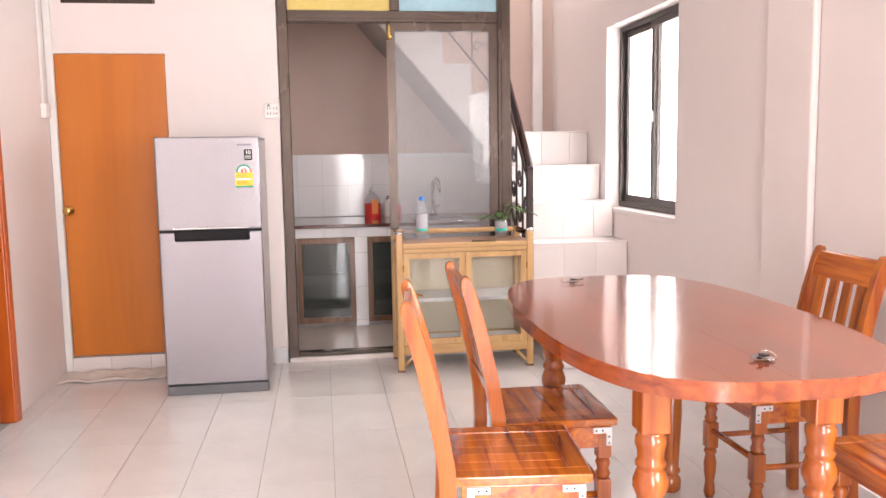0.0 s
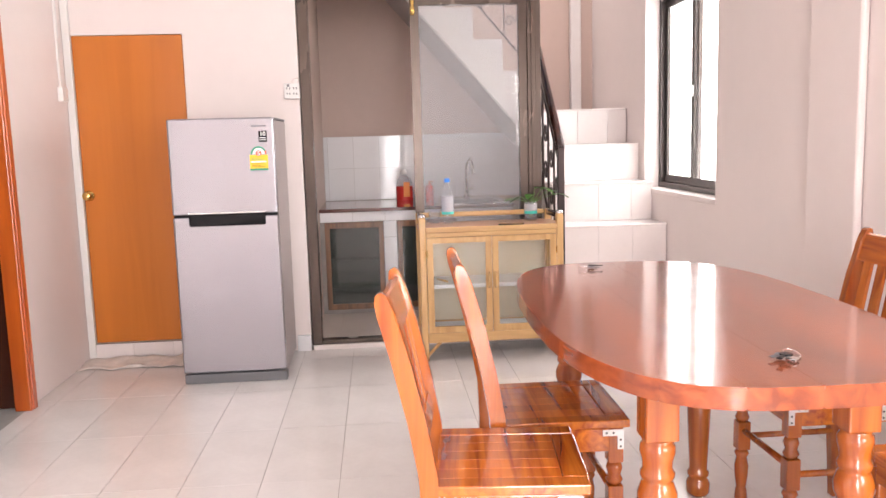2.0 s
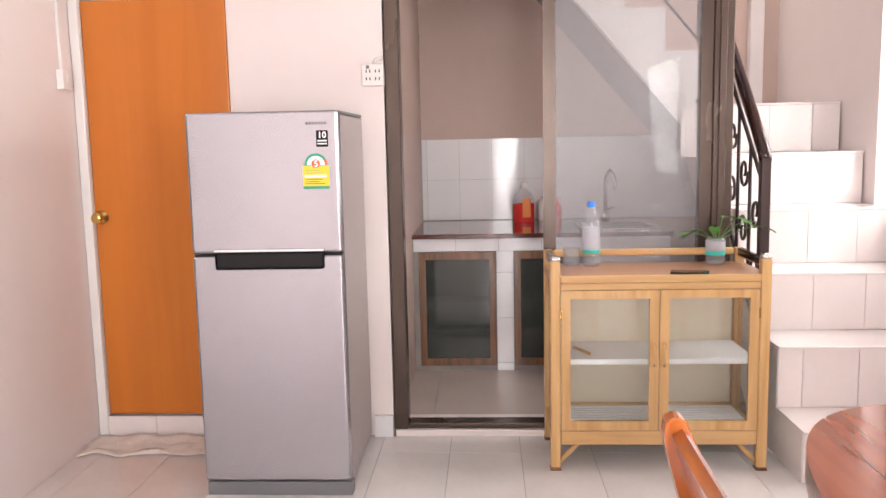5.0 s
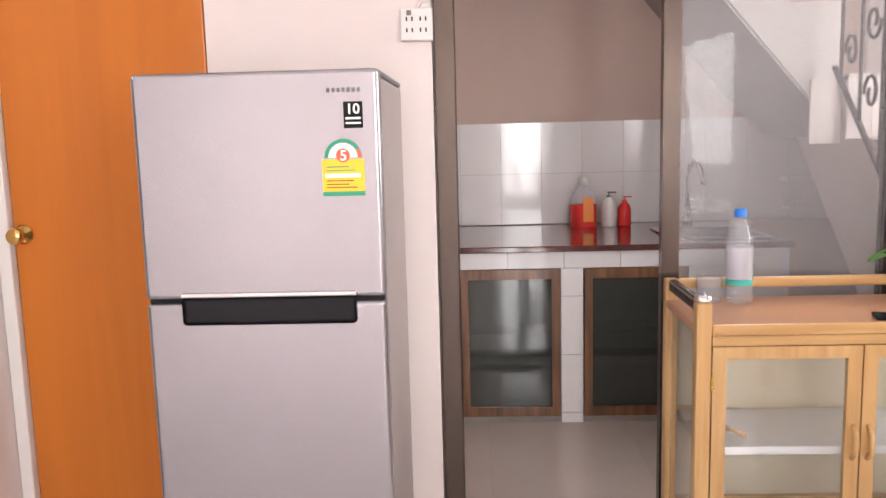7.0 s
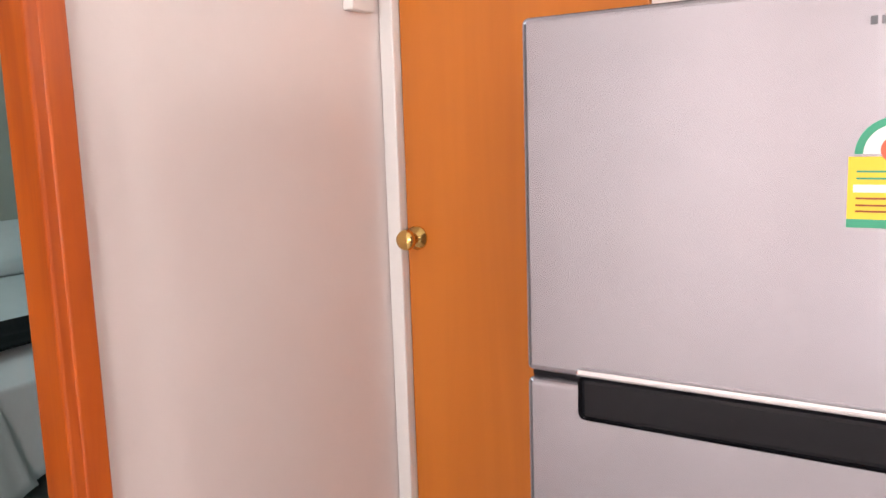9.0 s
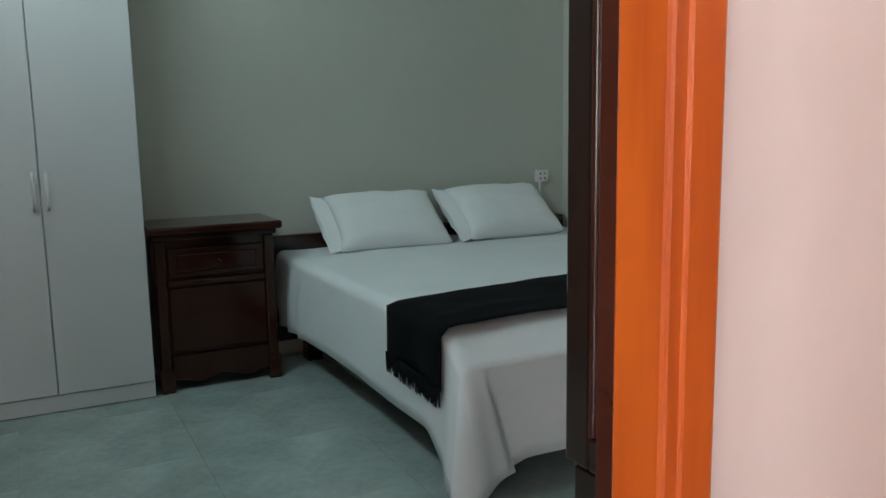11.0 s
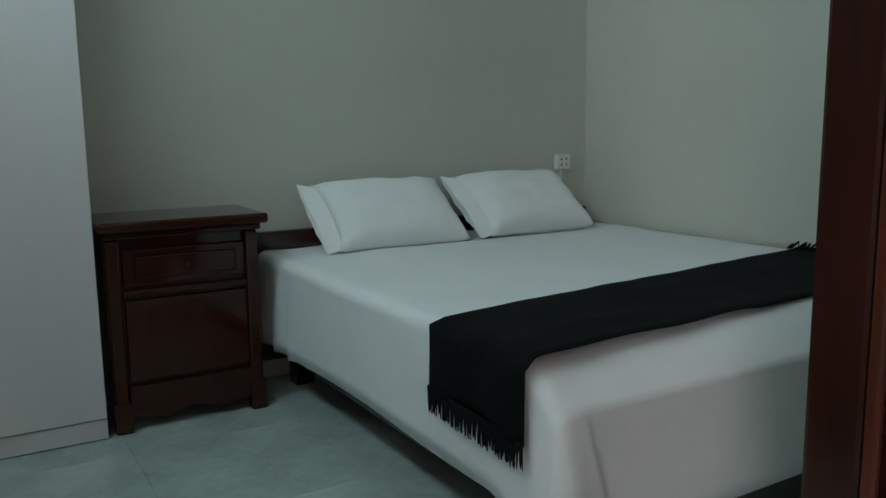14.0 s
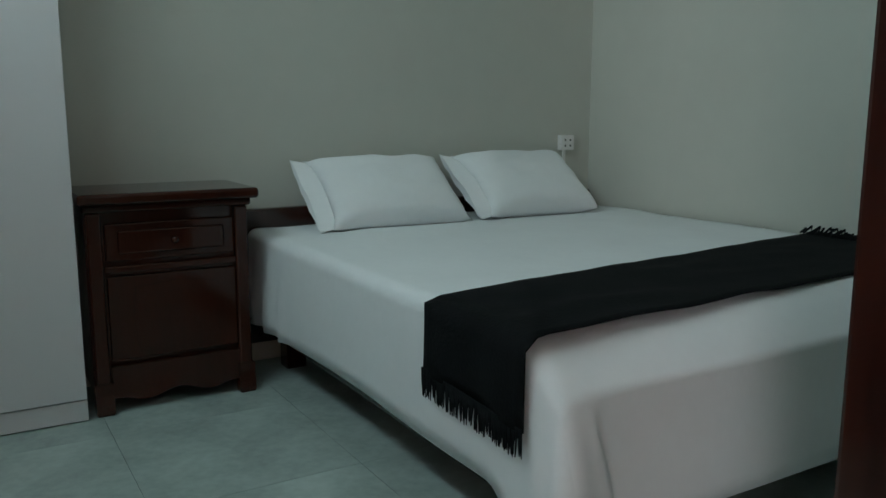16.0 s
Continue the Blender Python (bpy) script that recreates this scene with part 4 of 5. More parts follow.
part("back_plate", box(-0.07, -0.012, 0.0, 0.07, -0.001, 0.129, 0.002, 1), PLASTIC_W, rk)
part("base", box(-0.075, -0.10, -0.012, 0.075, -0.001, -0.001, 0.004), PLASTIC_W, rk)
CT = 0.8025


def soap(name, x, y, h, r, body, label, top, fill=None, pump=True):
    b = thing(name, x, y, CT, label, "bottle")
    part("bottle_body", lathe(bmesh.new(), [(r * 0.92, 0), (r, 0.006), (r, h * 0.55), (r * 0.8, h * 0.70), (r * 0.35, h * 0.80), (r * 0.3, h * 0.84)], seg=20), body, b)
    if fill:
        part("liquid", lathe(bmesh.new(), [(r * 1.005, 0.0), (r * 1.01, 0.002), (r * 1.01, h * 0.45), (r * 1.0, h * 0.452)], seg=20), fill, b, "red liquid")
        part("front_label", box(-r * 0.15, -r * 1.08, h * 0.12, r * 0.62, -r * 0.9, h * 0.60, 0.003), ORANGE, b, "orange label")
    if pump:
        bm = lathe(bmesh.new(), [(r * 0.36, h * 0.84), (r * 0.36, h * 0.89), (0.004, h * 0.895), (0.004, h * 0.97)], seg=12)
        bx(bm, -0.008, -0.006, h * 0.955, 0.038, 0.006, h, 0.003)
        part("pump", bm, top, b)
    else:
        part("cap", lathe(bmesh.new(), [(r * 0.34, h * 0.84), (r * 0.34, h * 0.93), (r * 0.15, h)], seg=14), top, b)


soap("detergent_bottle", 0.615, 7.30, 0.255, 0.068, PET, "clear detergent bottle half full of red liquid", PLASTIC_W, RED, False)
soap("lotion_bottle", 0.745, 7.30, 0.178, 0.038, PLASTIC_W, "white pump bottle on the worktop", DKGREY)
soap("hand_soap", 0.825, 7.30, 0.152, 0.034, RED, "red pump soap bottle on the worktop", STRED)

# ---- wall fittings ----
so = thing("wall_socket", -0.10, 5.549, 1.567, "white double socket box beside the sliding door", "socket")
part("plate", box(-0.05, -0.03, 0, 0.045, -0.0005, 0.093, 0.005), PLASTIC_W, so)
for hx, hz in ((-0.022, 0.062), (0.018, 0.062), (-0.022, 0.030), (0.018, 0.030)):
    for e in (-0.008, 0.008):
        part("slot", box(hx + e - 0.0022, -0.0312, hz - 0.006, hx + e + 0.0022, -0.0302, hz + 0.006), BLACK, so)
part("switch", box(-0.030, -0.033, 0.072, -0.016, -0.0302, 0.086), DKGREY, so)
part("cable_entry", tube(bmesh.new(), [(0.0, -0.008, 0.094), (0.01, -0.008, 0.115), (0.04, -0.008, 0.12)], 0.007, 8), WALL, so)
so = thing("light_switch", -1.419, 5.42, 1.575, "small white switch box on the wall", "switch")
part("plate", box(0.0005, -0.04, 0, 0.032, 0.04, 0.085, 0.004), PLASTIC_W, so)
part("rocker", box(0.0322, -0.012, 0.03, 0.036, 0.012, 0.06, 0.002), PLASTIC_W, so)
co = thing("cable_trunking", -1.419, 5.42, 1.662, "white plastic cable trunking running up", "trunking")
part("channel", box(0.0005, -0.012, 0, 0.014, 0.012, 1.38, 0.002), PLASTIC_W, co)

rg = thing("floor_rag", -1.03, 5.40, 0.0, "crumpled beige rag on the floor by the door", "cloth")
bm = bmesh.new()
nx, ny = 34, 12
grid = []
for i in range(nx + 1):
    row = []
    for j in range(ny + 1):
        u, v = i / nx, j / ny
        e = 0.022 * noise.noise((u * 7, v * 2, 3.1))
        xx = -0.385 + 0.74 * u + 0.03 * noise.noise((u * 3, v * 5, 9))
        yy = -0.11 + 0.20 * v + e + (0.05 * noise.noise((u * 9, 0.3, 1.7)) if j < 3 else 0)
        zz = 0.006 + 0.022 * abs(noise.noise((u * 6, v * 4, 5.5))) + (0.012 * v * v)
        row.append(bm.verts.new((xx, yy, zz)))
    grid.append(row)
for i in range(nx):
    for j in range(ny):
        bm.faces.new((grid[i][j], grid[i + 1][j], grid[i + 1][j + 1], grid[i][j + 1])).smooth = True
g = part("cloth", bm, RAG, rg)
sol = g.modifiers.new("thick", "SOLIDIFY")
sol.thickness = 0.004

# ---- bedroom ----
b = thing("bed", -3.86, 5.99, 0, "double bed with white sheet on a dark wooden frame", "bed")
part("base_frame", box(-0.96, -0.76, 0.115, 0.88, 0.88, 0.23, 0.01), MAHOG, b, "dark wooden base")
for sx in (-0.9, 0.84):
    for sy in (-0.70, 0.80):
        part("foot", box(sx - 0.04, sy - 0.04, 0, sx + 0.04, sy + 0.04, 0.1145), MAHOG, b)
part("headboard", box(-1.035, -0.88, 0.09, -0.985, 0.95, 0.645, 0.008), MAHOG, b, "low dark headboard")
part("mattress", box(-0.975, -0.815, 0.235, 0.80, 0.935, 0.545, 0.04, 3), LINEN, b)
# sheet: a top that slopes off at the foot, with hanging skirts and a pleat at the corner
X0, X1b, Y0, Y1, ZT, RS = -0.98, 1.0, -0.85, 0.945, 0.572, 0.045


def sheet_fall(x):
    u = max(0.0, (x - (X1b - 0.19)) / 0.19)
    return 0.108 * u ** 1.7


def sheet_round(y):
    u = max(0.0, (Y0 + RS - y) / RS)
    return RS * (1 - math.sqrt(max(0.0, 1 - min(1.0, u) ** 2)))


bm = bmesh.new()
xs_ = [X0 + (X1b - 0.20 - X0) * i / 60 for i in range(60)] + [X1b - 0.20 + 0.20 * i / 16 for i in range(17)]
ys_ = [Y0 + RS * (1 - math.cos(math.pi / 2 * j / 7)) for j in range(7)] + [Y0 + RS + 0.155 * j / 12 for j in range(12)] + [Y0 + RS + 0.155 + (Y1 - Y0 - RS - 0.155) * j / 46 for j in range(47)]
gridv = []
for x in xs_:
    gr = []
    for y in ys_:
        inside = min(1.0, (y - Y0) / 0.15, (X1b - x) / 0.15)
        soft = 0.010 * noise.noise((x * 2.2, y * 2.2, 0.5)) + 0.004 * noise.noise((x * 7, y * 5, 2.5))
        gr.append(bm.verts.new((x, y, ZT - sheet_fall(x) - sheet_round(y) + inside * soft)))
    gridv.append(gr)
for g1, g2 in zip(gridv, gridv[1:]):
    for j in range(len(ys_) - 1):
        bm.faces.new((g1[j], g2[j], g2[j + 1], g1[j + 1])).smooth = True
edge = [(gr[0], 0.0, -1.0) for gr in gridv[:-1]] + [(gridv[-1][0], 0.7, -0.7)] + [(v, 1.0, 0.0) for v in gridv[-1][1:]]
drops = (0.0, 0.03, 0.10, 0.2, 0.32, 0.45, 0.58, 0.72, 0.86, 1.0)
rows = []
for v, nx_, ny_ in edge:
    x, y, z = v.co
    along = x - X0 if ny_ < -0.5 else (X1b - X0) + (y - Y0)
    near = max(0.0, 1 - math.hypot(x - X1b, y - Y0) / 0.24)
    hem = 0.205 - 0.15 * near + 0.012 * noise.noise((along * 1.6, 4, 1))
    if nx_ > 0.5:
        hem = 0.135 - 0.08 * near + 0.012 * noise.noise((along * 1.6, 4, 1))
    row = [v]
    for d_ in drops[1:]:
        out_ = 0.006 * d_ * noise.noise((along * 3.1, d_ * 1.2, 7))
        if ny_ < -0.5:
            head = max(0.0, 1 - (x - X0) / 0.55)
            ridge = 1 - abs(math.sin(along * 20 + 0.5 + 0.9 * d_ + 1.2 * noise.noise((along * 4, d_, 2))))
            out_ += d_ ** 0.6 * head ** 0.7 * 0.052 * ridge ** 1.6
            out_ += 0.045 * d_ * near ** 2 + 0.010 * d_ * near ** 2 * math.sin(along * 40)
        if nx_ > 0.5:
            reach = 0.075 + 0.10 * d_
            w_ = (y - Y0) / reach
            if w_ < 1:
                out_ += 0.030 * min(1.0, d_ * 3) + 0.050 * d_ * (1 - w_) + 0.008 * d_ * math.sin(w_ * 7)
        row.append(bm.verts.new((x + nx_ * out_, y + ny_ * out_, z + (hem - z) * d_)))
    rows.append(row)
for r1, r2 in zip(rows, rows[1:]):
    for k in range(len(drops) - 1):
        bm.faces.new((r1[k], r2[k], r2[k + 1], r1[k + 1])).smooth = True
sh = thing("bed_sheet", -3.86, 5.99, 0, "white sheet draped over the bed with soft folds", "bed sheet")
g = part("sheet", bm, LINEN, sh)
g.modifiers.new("thick", "SOLIDIFY").thickness = 0.003


def pillow(x, y, z, rx, rz, w=0.70, h=0.44):
    p = thing("pillow", x, y, z, "white pillow in a plain open-ended pillowcase", "pillow", rz, "pillows on the bed")
    bm = bmesh.new()
    n, m2 = 28, 20
    for side in (1, -1):
        g2 = []
        for i in range(n + 1):
            r2 = []
            for j in range(m2 + 1):
                u, v = 2 * i / n - 1, 2 * j / m2 - 1
                pin = 1 - 0.10 * (1 - abs(u) ** 3) * (v * v) - 0.0
                pin2 = 1 - 0.07 * (1 - abs(v) ** 3) * (u * u)
                th = 0.085 * max(0.0, (1 - u ** 4)) ** 0.55 * max(0.0, (1 - v ** 4)) ** 0.55
                wr = (0.012 * noise.noise((u * 3 + 5 * x, v * 3, y)) + 0.006 * noise.noise((u * 3 - v * 6, v * 2, 3 * y))) * (1 - abs(u * v))
                r2.append(bm.verts.new((u * w / 2 * pin2, side * (th + 0.003) + wr, v * h / 2 * pin)))
            g2.append(r2)
        for i in range(n):
            for j in range(m2):
                bm.faces.new((g2[i][j], g2[i + 1][j], g2[i + 1][j + 1], g2[i][j + 1])).smooth = True
    bmesh.ops.remove_doubles(bm, verts=bm.verts, dist=0.007)
    part("case", bm, PILLOWM, p, "", (0, 0, 0), (rx, 0, 0))
    fl = bmesh.new()
    prev = None
    for j in range(13):
        v = 2 * j / 12 - 1
        a = fl.verts.new((-w / 2 * 0.94, 0.030 * (1 - v * v) + 0.002, v * h / 2 * 0.94))
        c = fl.verts.new((-w / 2 - 0.055, 0.016 * (1 - v * v) + 0.005 * math.sin(j * 2), v * h / 2 * 1.04))
        a2 = fl.verts.new((-w / 2 * 0.94, -0.030 * (1 - v * v) - 0.002, v * h / 2 * 0.94))
        c2 = fl.verts.new((-w / 2 - 0.050, -0.010 * (1 - v * v) + 0.005 * math.sin(j), v * h / 2 * 1.02))
        if prev:
            fl.faces.new((prev[0], a, c, prev[1])).smooth = True
            fl.faces.new((prev[2], prev[3], c2, a2)).smooth = True
        prev = (a, c, a2, c2)
    part("open_flap", fl, PILLOWM, p, "", (0, 0, 0), (rx, 0, 0))
    return p


pillow(-4.69, 5.70, 0.705, -54, 88, 0.62, 0.42)
pillow(-4.70, 6.42, 0.71, -54, 91, 0.62, 0.42)

# scarf across the foot
sc = thing("bed_scarf", -3.2, 5.99, 0, "black fringed throw laid across the bed", "throw")
bm = bmesh.new()
NU, NV = 60, 16
pts = []
for i in range(NU + 1):
    u = i / NU
    L = u * 2.10
    row = []
    for j in range(NV + 1):
        v = j / NV
        xa = -0.17 + 0.42 * v
        xb = -0.36 + 0.52 * v
        hang = 0.180 + 0.02 * v
        wave = 0.006 * noise.noise((u * 8, v * 3, 2.2))
        if L < hang:
            y, z = -0.868 - 0.008 * math.sin(v * 9) * (1 - L / hang) - 0.004, 0.575 - (hang - L)
            f2 = 0.0
        elif L < hang + 0.03:
            y, z, f2 = -0.850 + (L - hang) * 0.9, 0.578 + (L - hang) * 0.15, 0.0
        else:
            y, z, f2 = -0.823 + (L - hang - 0.03) * 0.965, 0.583 + abs(wave) + 0.010 * max(0, noise.noise((u * 6, v * 5, 8))), (L - hang) / 1.8
        x = xa * (1 - f2) + xb * f2
        row.append(bm.verts.new((x + 0.012 * noise.noise((u * 6, 0, v)), y, z)))
    pts.append(row)
for i in range(NU):
    for j in range(NV):
        bm.faces.new((pts[i][j], pts[i + 1][j], pts[i + 1][j + 1], pts[i][j + 1])).smooth = True
g = part("cloth", bm, SCARF, sc)
g.modifiers.new("thick", "SOLIDIFY").thickness = 0.006
bm = bmesh.new()
for k in range(110):
    v = (k + 0.5) / 110
    x = -0.17 + 0.42 * v
    z = 0.575 - 0.180 - 0.02 * v
    d2_ = 0.010 * (random.random() - 0.5)
    tube(bm, [(x, -0.876, z + 0.01), (x + d2_, -0.878, z - 0.03), (x + 1.5 * d2_, -0.878, z - 0.045 - 0.02 * random.random())], [0.0026, 0.0022, 0.0012], 4)
tagged(part("fringe", bm, SCARF, sc), kind="stuff")
bm = bmesh.new()
for k in range(40):
    v = (k + 0.5) / 40
    x = -0.36 + 0.50 * v
    d2_ = 0.03 * (random.random() - 0.5)
    tube(bm, [(x, 0.85, 0.592), (x + d2_, 0.90, 0.598 + 0.02 * random.random()), (x + 1.6 * d2_ - 0.02, 0.93, 0.590)], [0.004, 0.004, 0.002], 4)
tagged(part("far_fringe", bm, SCARF, sc), kind="stuff")


def nightstand(x, y):
    n = thing("nightstand", x, y, 0, "dark glossy mahogany nightstand with drawer and panel door", "nightstand")
    part("carcass", box(-0.165, -0.285, 0.07, 0.155, 0.265, 0.725, 0.004), NSWOOD, n)
    bm = box(-0.165, -0.308, 0.728, 0.232, 0.295, 0.766, 0.012, 3)
    part("top", bm, NSWOOD, n)
    part("top_mould", box(-0.165, -0.292, 0.700, 0.190, 0.276, 0.727, 0.008), NSWOOD, n)
    dr = part("drawer_front", box(0.156, -0.225, 0.53, 0.172, 0.215, 0.66, 0.006), NSWOOD, n)
    part("drawer_bead", box(0.1725, -0.185, 0.555, 0.180, 0.175, 0.635, 0.006), NSWOOD, dr)
    part("drawer_knob", lathe(bmesh.new(), [(0.010, 0), (0.007, 0.008), (0.013, 0.016), (0.011, 0.024), (0.003, 0.028)], seg=14), NSWOOD, dr, "", (0.180, 0, 0.595), (0, 90, 0))
    part("rail_mould", box(0.156, -0.232, 0.49, 0.180, 0.222, 0.515, 0.006), NSWOOD, n)
    d3 = part("panel_door", box(0.156, -0.225, 0.185, 0.170, 0.215, 0.478, 0.004), NSWOOD, n)
    o = [(-0.14, 0.225), (-0.08, 0.215), (0.0, 0.228), (0.08, 0.215), (0.14, 0.225), (0.15, 0.34), (0.14, 0.44), (0.0, 0.452), (-0.14, 0.44), (-0.15, 0.34)]
    bm = bmesh.new()
    prism(bm, o, "x", 0.1705, 0.181)
    bmesh.ops.bevel(bm, geom=[e for e in bm.edges], offset=0.004, segments=2, affect="EDGES")
    part("raised_panel", bm, NSWOOD, d3)
    for s2 in (-1, 1):
        part("pilaster", box(0.150, (-0.01 + s2 * 0.248) - 0.024, 0.09, 0.186, (-0.01 + s2 * 0.248) + 0.024, 0.699, 0.008, 3), NSWOOD, n)
        bm = bmesh.new()
        prism(bm, [(0.15, 0.0), (0.198, 0.0), (0.204, 0.016), (0.195, 0.035), (0.190, 0.075), (0.195, 0.115), (0.15, 0.115)], "y", (-0.01 + s2 * 0.248) - 0.030, (-0.01 + s2 * 0.248) + 0.030)
        bmesh.ops.bevel(bm, geom=[e for e in bm.edges], offset=0.004, segments=2, affect="EDGES")
        part("front_foot", bm, NSWOOD, n)
        part("rear_foot", box(-0.165, s2 * 0.22 - 0.025, 0, -0.13, s2 * 0.22 + 0.025, 0.07, 0.004), NSWOOD, n)
    bm = bmesh.new()
    o = [(-0.228, 0.165)] + [(-0.228 + 0.446 * i / 16, 0.050 + 0.014 * math.cos(i / 16 * 4 * math.pi) * (1 if 2 < i < 14 else 0.4)) for i in range(17)] + [(0.218, 0.165)]
    prism(bm, o, "x", 0.157, 0.182)
    part("apron", bm, NSWOOD, n)
    return n


nightstand(-4.73, 4.79)

wd = thing("wardrobe", -4.70, 4.008, 0, "tall white laminate wardrobe with slim handles", "wardrobe")
part("carcass", box(-0.195, -0.465, 0.0, 0.165, 0.465, 2.05, 0.003), WHITE, wd)
part("plinth", box(0.166, -0.465, 0.004, 0.178, 0.465, 0.075, 0.002), WHITE, wd)
for a, b2, hy in ((-0.464, 0.068, 0.045), (0.072, 0.464, 0.095)):
    dr = part("door", box(0.166, a, 0.080, 0.186, b2, 2.045, 0.003), WHITE, wd)
    part("handle", tube(bmesh.new(), [(0.187, hy, 0.875), (0.212, hy, 0.89), (0.214, hy, 0.95), (0.212, hy, 1.01), (0.187, hy, 1.025)], 0.008, 8), PLASTIC_W, dr, "white bow handle")

mw = thing("mirror_cabinet", -1.91, 5.33, 0, "dark mahogany cabinet with a tall framed mirror", "mirror cabinet")
part("carcass", box(-0.33, -0.225, 0.13, 0.325, 0.225, 1.95, 0.005), MAHOG, mw)
part("drawer_front", box(-0.31, -0.243, 0.15, 0.31, -0.226, 0.42, 0.006), MAHOG, mw)
for a, b2 in ((-0.33, -0.243), (0.243, 0.325)):
    part("frame_stile", box(a, -0.255, 0.43, b2, -0.226, 1.95, 0.008), MAHOG, mw)
for z0, z1 in ((0.43, 0.51), (1.86, 1.95)):
    part("frame_rail", box(-0.242, -0.255, z0, 0.242, -0.226, z1, 0.008), MAHOG, mw)
for a in (-0.242, 0.222):
    part("moulding", box(a, -0.258, 0.511, a + 0.020, -0.240, 1.859, 0.006, 3), REDMAH, mw, "dark reddish inner moulding")
part("mirror_glass", box(-0.211, -0.238, 0.512, 0.211, -0.230, 1.858), MIRROR, mw, "mirror glass")
for sx in (-0.29, 0.285):
    for sy in (-0.19, 0.19):
        part("foot", box(sx - 0.03, sy - 0.03, 0, sx + 0.03, sy + 0.03, 0.13, 0.006), MAHOG, mw)

# curtain
for k, (xa, xb, lab) in enumerate(((-3.46, -3.06, "blue-grey curtain hanging to the floor"), (-3.00, -2.45, "blue-grey curtain hanging to the floor"))):
    cu = thing("curtain", (xa + xb) / 2, 3.62, 0, lab, "curtain", group="bedroom curtains")
    bm = bmesh.new()
    n = 60
    prev = None
    for i in range(n + 1):
        u = i / n
        x = (u - 0.5) * (xb - xa)
        col = []
        for j in range(9):
            z = 0.03 + 2.35 * j / 8
            y = (0.045 * math.sin(u * 5 * 2 * math.pi + k) + 0.02 * noise.noise((u * 9, z * 1.5, k))) * (1 - 0.2 * z / 2.4)
            col.append(bm.verts.new((x, y, z)))
        if prev:
            for j in range(8):
                bm.faces.new((prev[j], col[j], col[j + 1], prev[j + 1])).smooth = True
        prev = col
    g = part("cloth", bm, CURTAIN, cu)
    g.modifiers.new("thick", "SOLIDIFY").thickness = 0.004
cr = thing("curtain_rod", -3.2, 3.60, 2.40, "dark curtain rod over the bedroom curtains", "curtain rod")
part("rod", tube(bmesh.new(), [(-1.15, 0, 0), (0.95, 0, 0)], 0.011, 8), IRON, cr)
for x in (-1.0, 0.8):
    part("bracket", box(x - 0.01, -0.079, -0.01, x + 0.01, -0.011, 0.01), IRON, cr)
bs = thing("bedroom_socket", -4.898, 6.80, 0.845, "small white socket box above the bed", "socket")
part("plate", box(0.0005, -0.04, 0.0, 0.036, 0.04, 0.075, 0.004), PLASTIC_W, bs)
for hy in (-0.018, 0.014):
    for hz in (0.018, 0.046):
        part("slot", box(0.0362, hy - 0.004, hz, 0.0372, hy + 0.004, hz + 0.010), BLACK, bs)
part("cable_cover", box(0.0005, -0.008, -0.25, 0.010, 0.008, -0.001, 0.002), PLASTIC_W, bs)

# ---- laid tiles, last ----


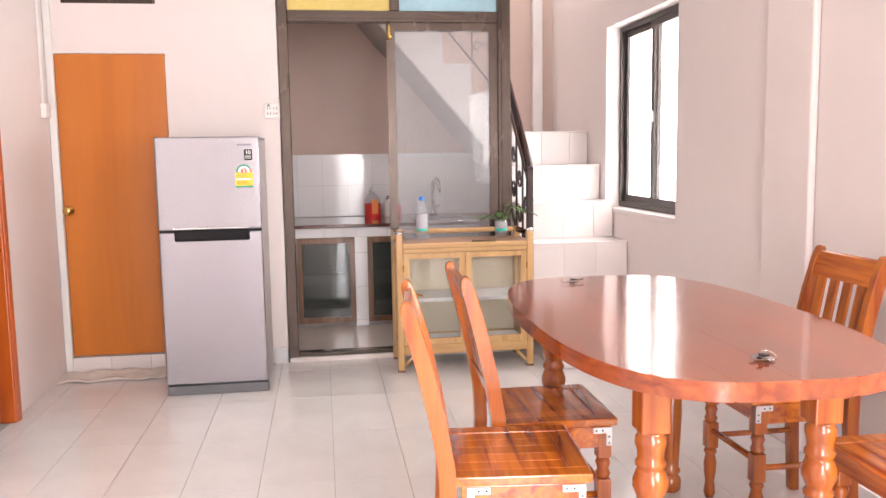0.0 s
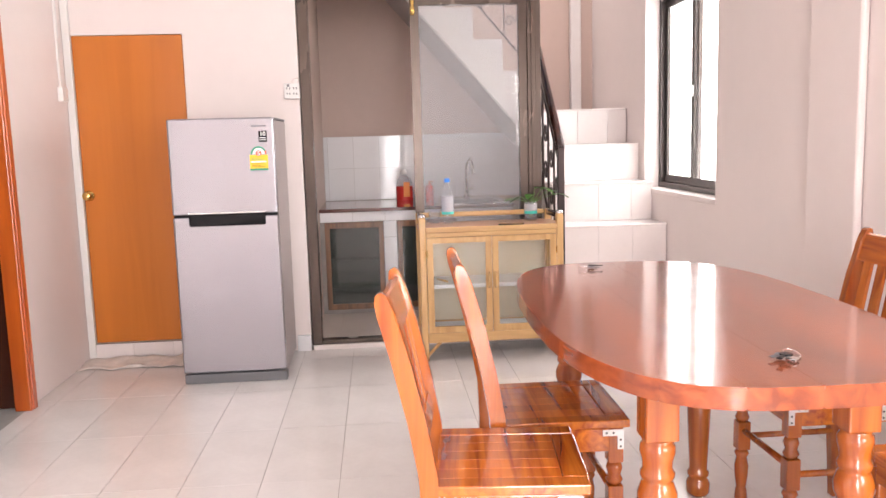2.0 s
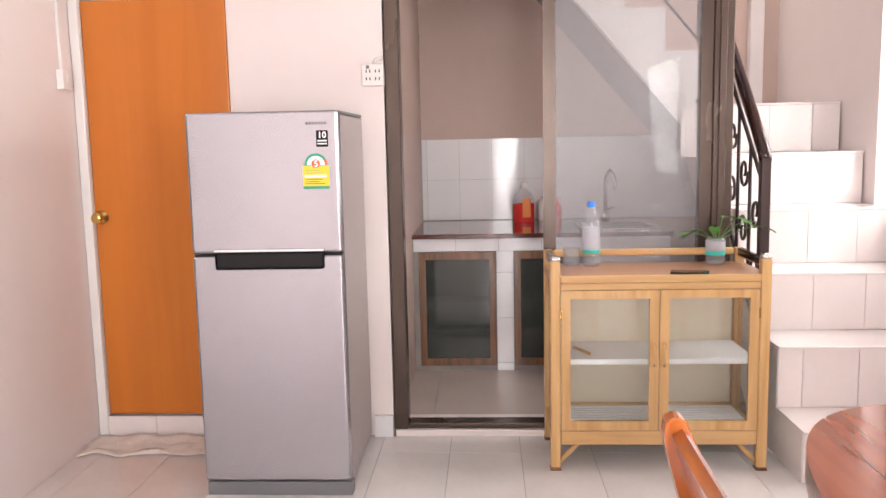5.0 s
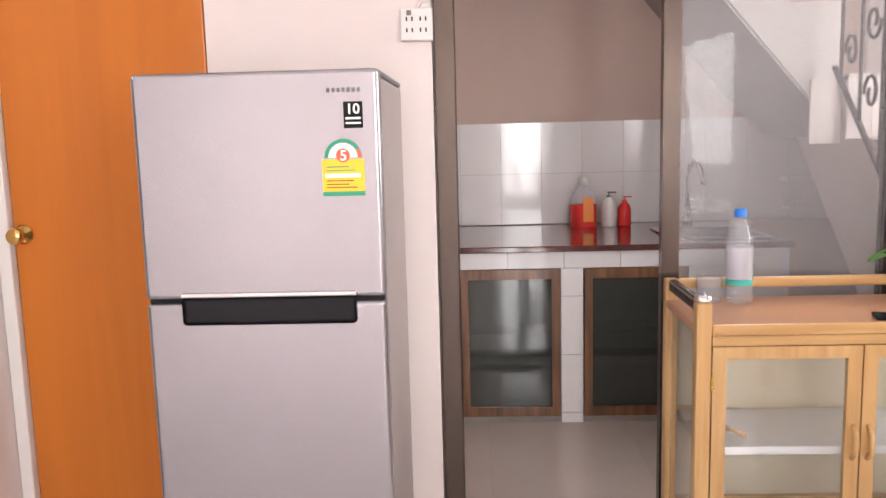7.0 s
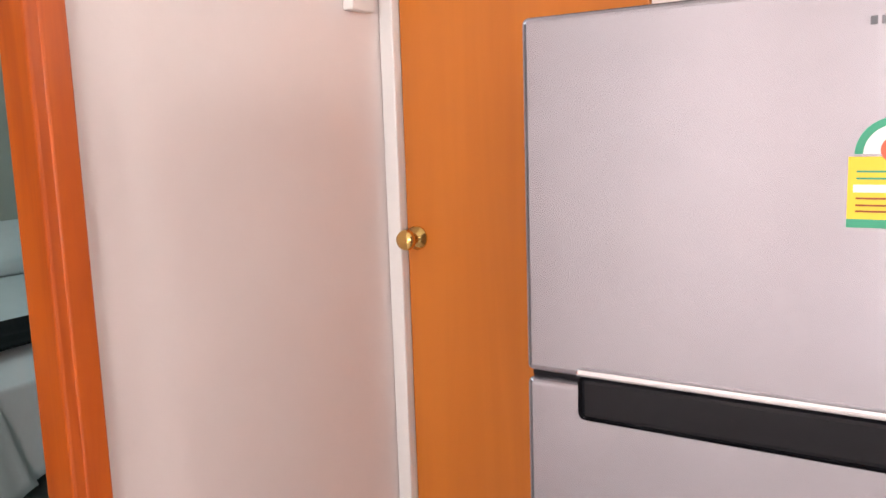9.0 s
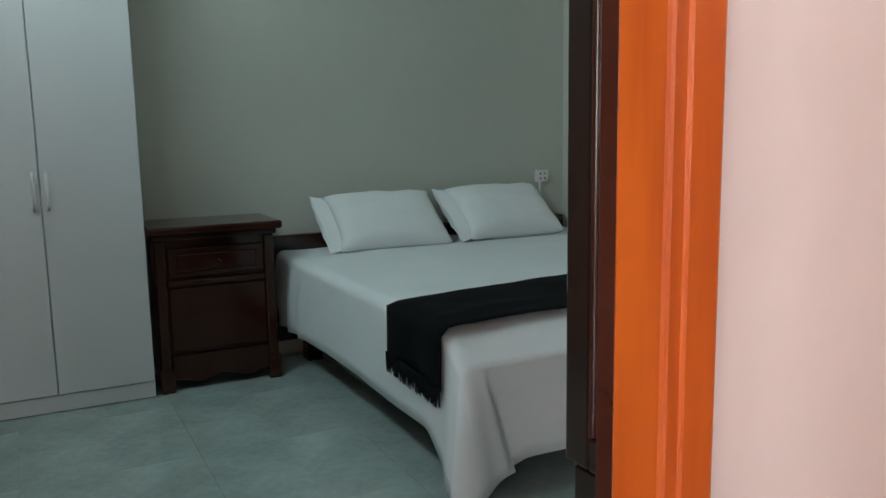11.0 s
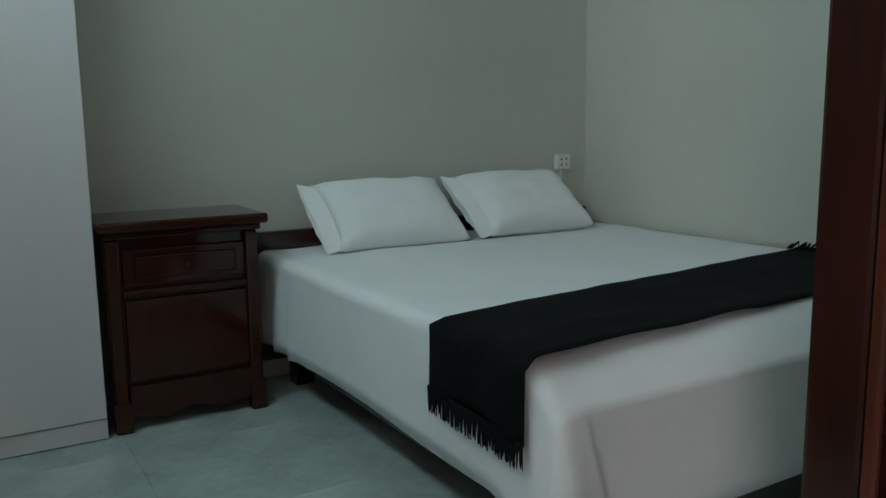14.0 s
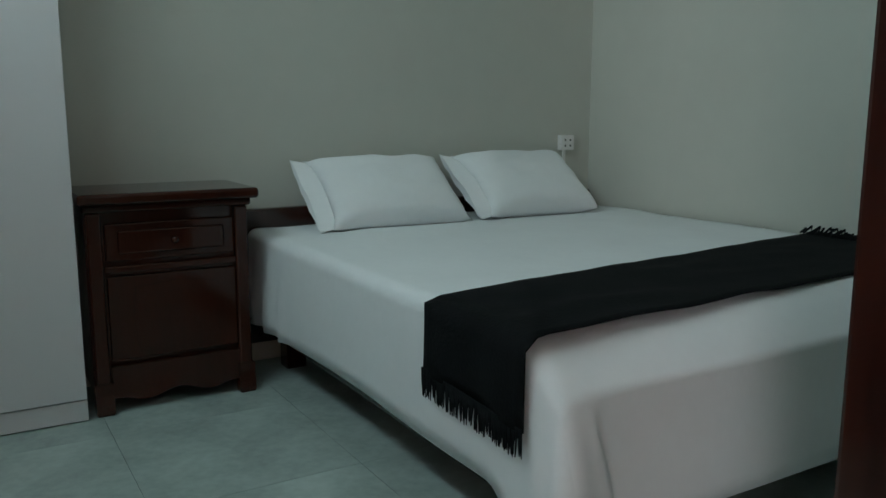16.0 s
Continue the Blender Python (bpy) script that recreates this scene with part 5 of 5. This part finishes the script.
def lay(parent, name, x0, x1, y0, y1, w, h, ox, oy, material, zt=0.0, gap=0.003, stagger=0.0):
    """Floor tiles cut to a rectangle; whole ones share one mesh."""
    shared = {}
    i0, i1 = math.floor((x0 - ox) / w), math.ceil((x1 - ox) / w)
    for i in range(i0, i1):
        sh2 = oy + (stagger * h if i % 2 else 0)
        for j in range(math.floor((y0 - sh2) / h), math.ceil((y1 - sh2) / h)):
            a, b3 = max(x0, ox + i * w), min(x1, ox + (i + 1) * w)
            c, e = max(y0, sh2 + j * h), min(y1, sh2 + (j + 1) * h)
            if b3 - a < 0.012 or e - c < 0.012:
                continue
            key = (round(b3 - a, 4), round(e - c, 4))
            if key not in shared:
                me = bpy.data.meshes.new(name)
                bm = box(-key[0] / 2 + gap / 2, -key[1] / 2 + gap / 2, -0.008, key[0] / 2 - gap / 2, key[1] / 2 - gap / 2, 0.0)
                bmesh.ops.recalc_face_normals(bm, faces=bm.faces)
                bm.to_mesh(me)
                bm.free()
                me.materials.append(material)
                shared[key] = me
            ob = new(name, shared[key])
            ob.location = ((a + b3) / 2, (c + e) / 2, zt + 0.0004 * random.random())
            ob.parent = parent


def lay_wall(parent, name, x0, x1, z0, z1, w, h, ox, oz, y, material, gap=0.0022):
    for i in range(math.floor((x0 - ox) / w), math.ceil((x1 - ox) / w)):
        for j in range(math.floor((z0 - oz) / h), math.ceil((z1 - oz) / h)):
            a, b3 = max(x0, ox + i * w), min(x1, ox + (i + 1) * w)
            c, e = max(z0, oz + j * h), min(z1, oz + (j + 1) * h)
            if b3 - a < 0.01 or e - c < 0.008:
                continue
            bm = box(a + gap / 2, y - 0.006, c + gap / 2, b3 - gap / 2, y, e - gap / 2)
            tx, tz = random.uniform(-0.008, 0.008), random.uniform(-0.006, 0.006)
            for vert in bm.verts:  # hand-laid: each tile a little out of true
                if vert.co.y < y - 0.003:
                    vert.co.y += tx * (vert.co.x - (a + b3) / 2) + tz * (vert.co.z - (c + e) / 2)
            ob = solid(name, bm, material)
            ob.parent = parent


lay(floor, "floor_tile", -1.42, 2.258, -1.6, 5.54, 0.3035, 0.607, -0.099, 4.125, TILE, gap=0.0024)
lay(floor_bedroom, "floor_tile", -4.90, -1.575, 3.52, 6.97, 0.60, 0.60, -3.75, 5.12, TILE_BED, gap=0.0012)
lay(floor_kitchen, "floor_tile", -0.055, 1.558, 5.762, 6.65, 0.607, 0.607, 0.10, 5.762, KFLOOR, gap=0.0012)
tiling = structure("wall_tiling", box(-0.054, 7.440, 0.803, 2.25, 7.459, 1.343), WGROUT, "white glazed tile splashback")
lay_wall(tiling, "wall_tile", -0.053, 2.25, 0.805, 1.342, 0.2145, 0.268, 0.197, 0.806, 7.4395, WTILE)
lay_wall(skirting_door, "skirting_tile", -1.412, -0.738, 0.002, 0.103, 0.24, 0.101, -1.39, 0.002, 5.5295, PTILE)
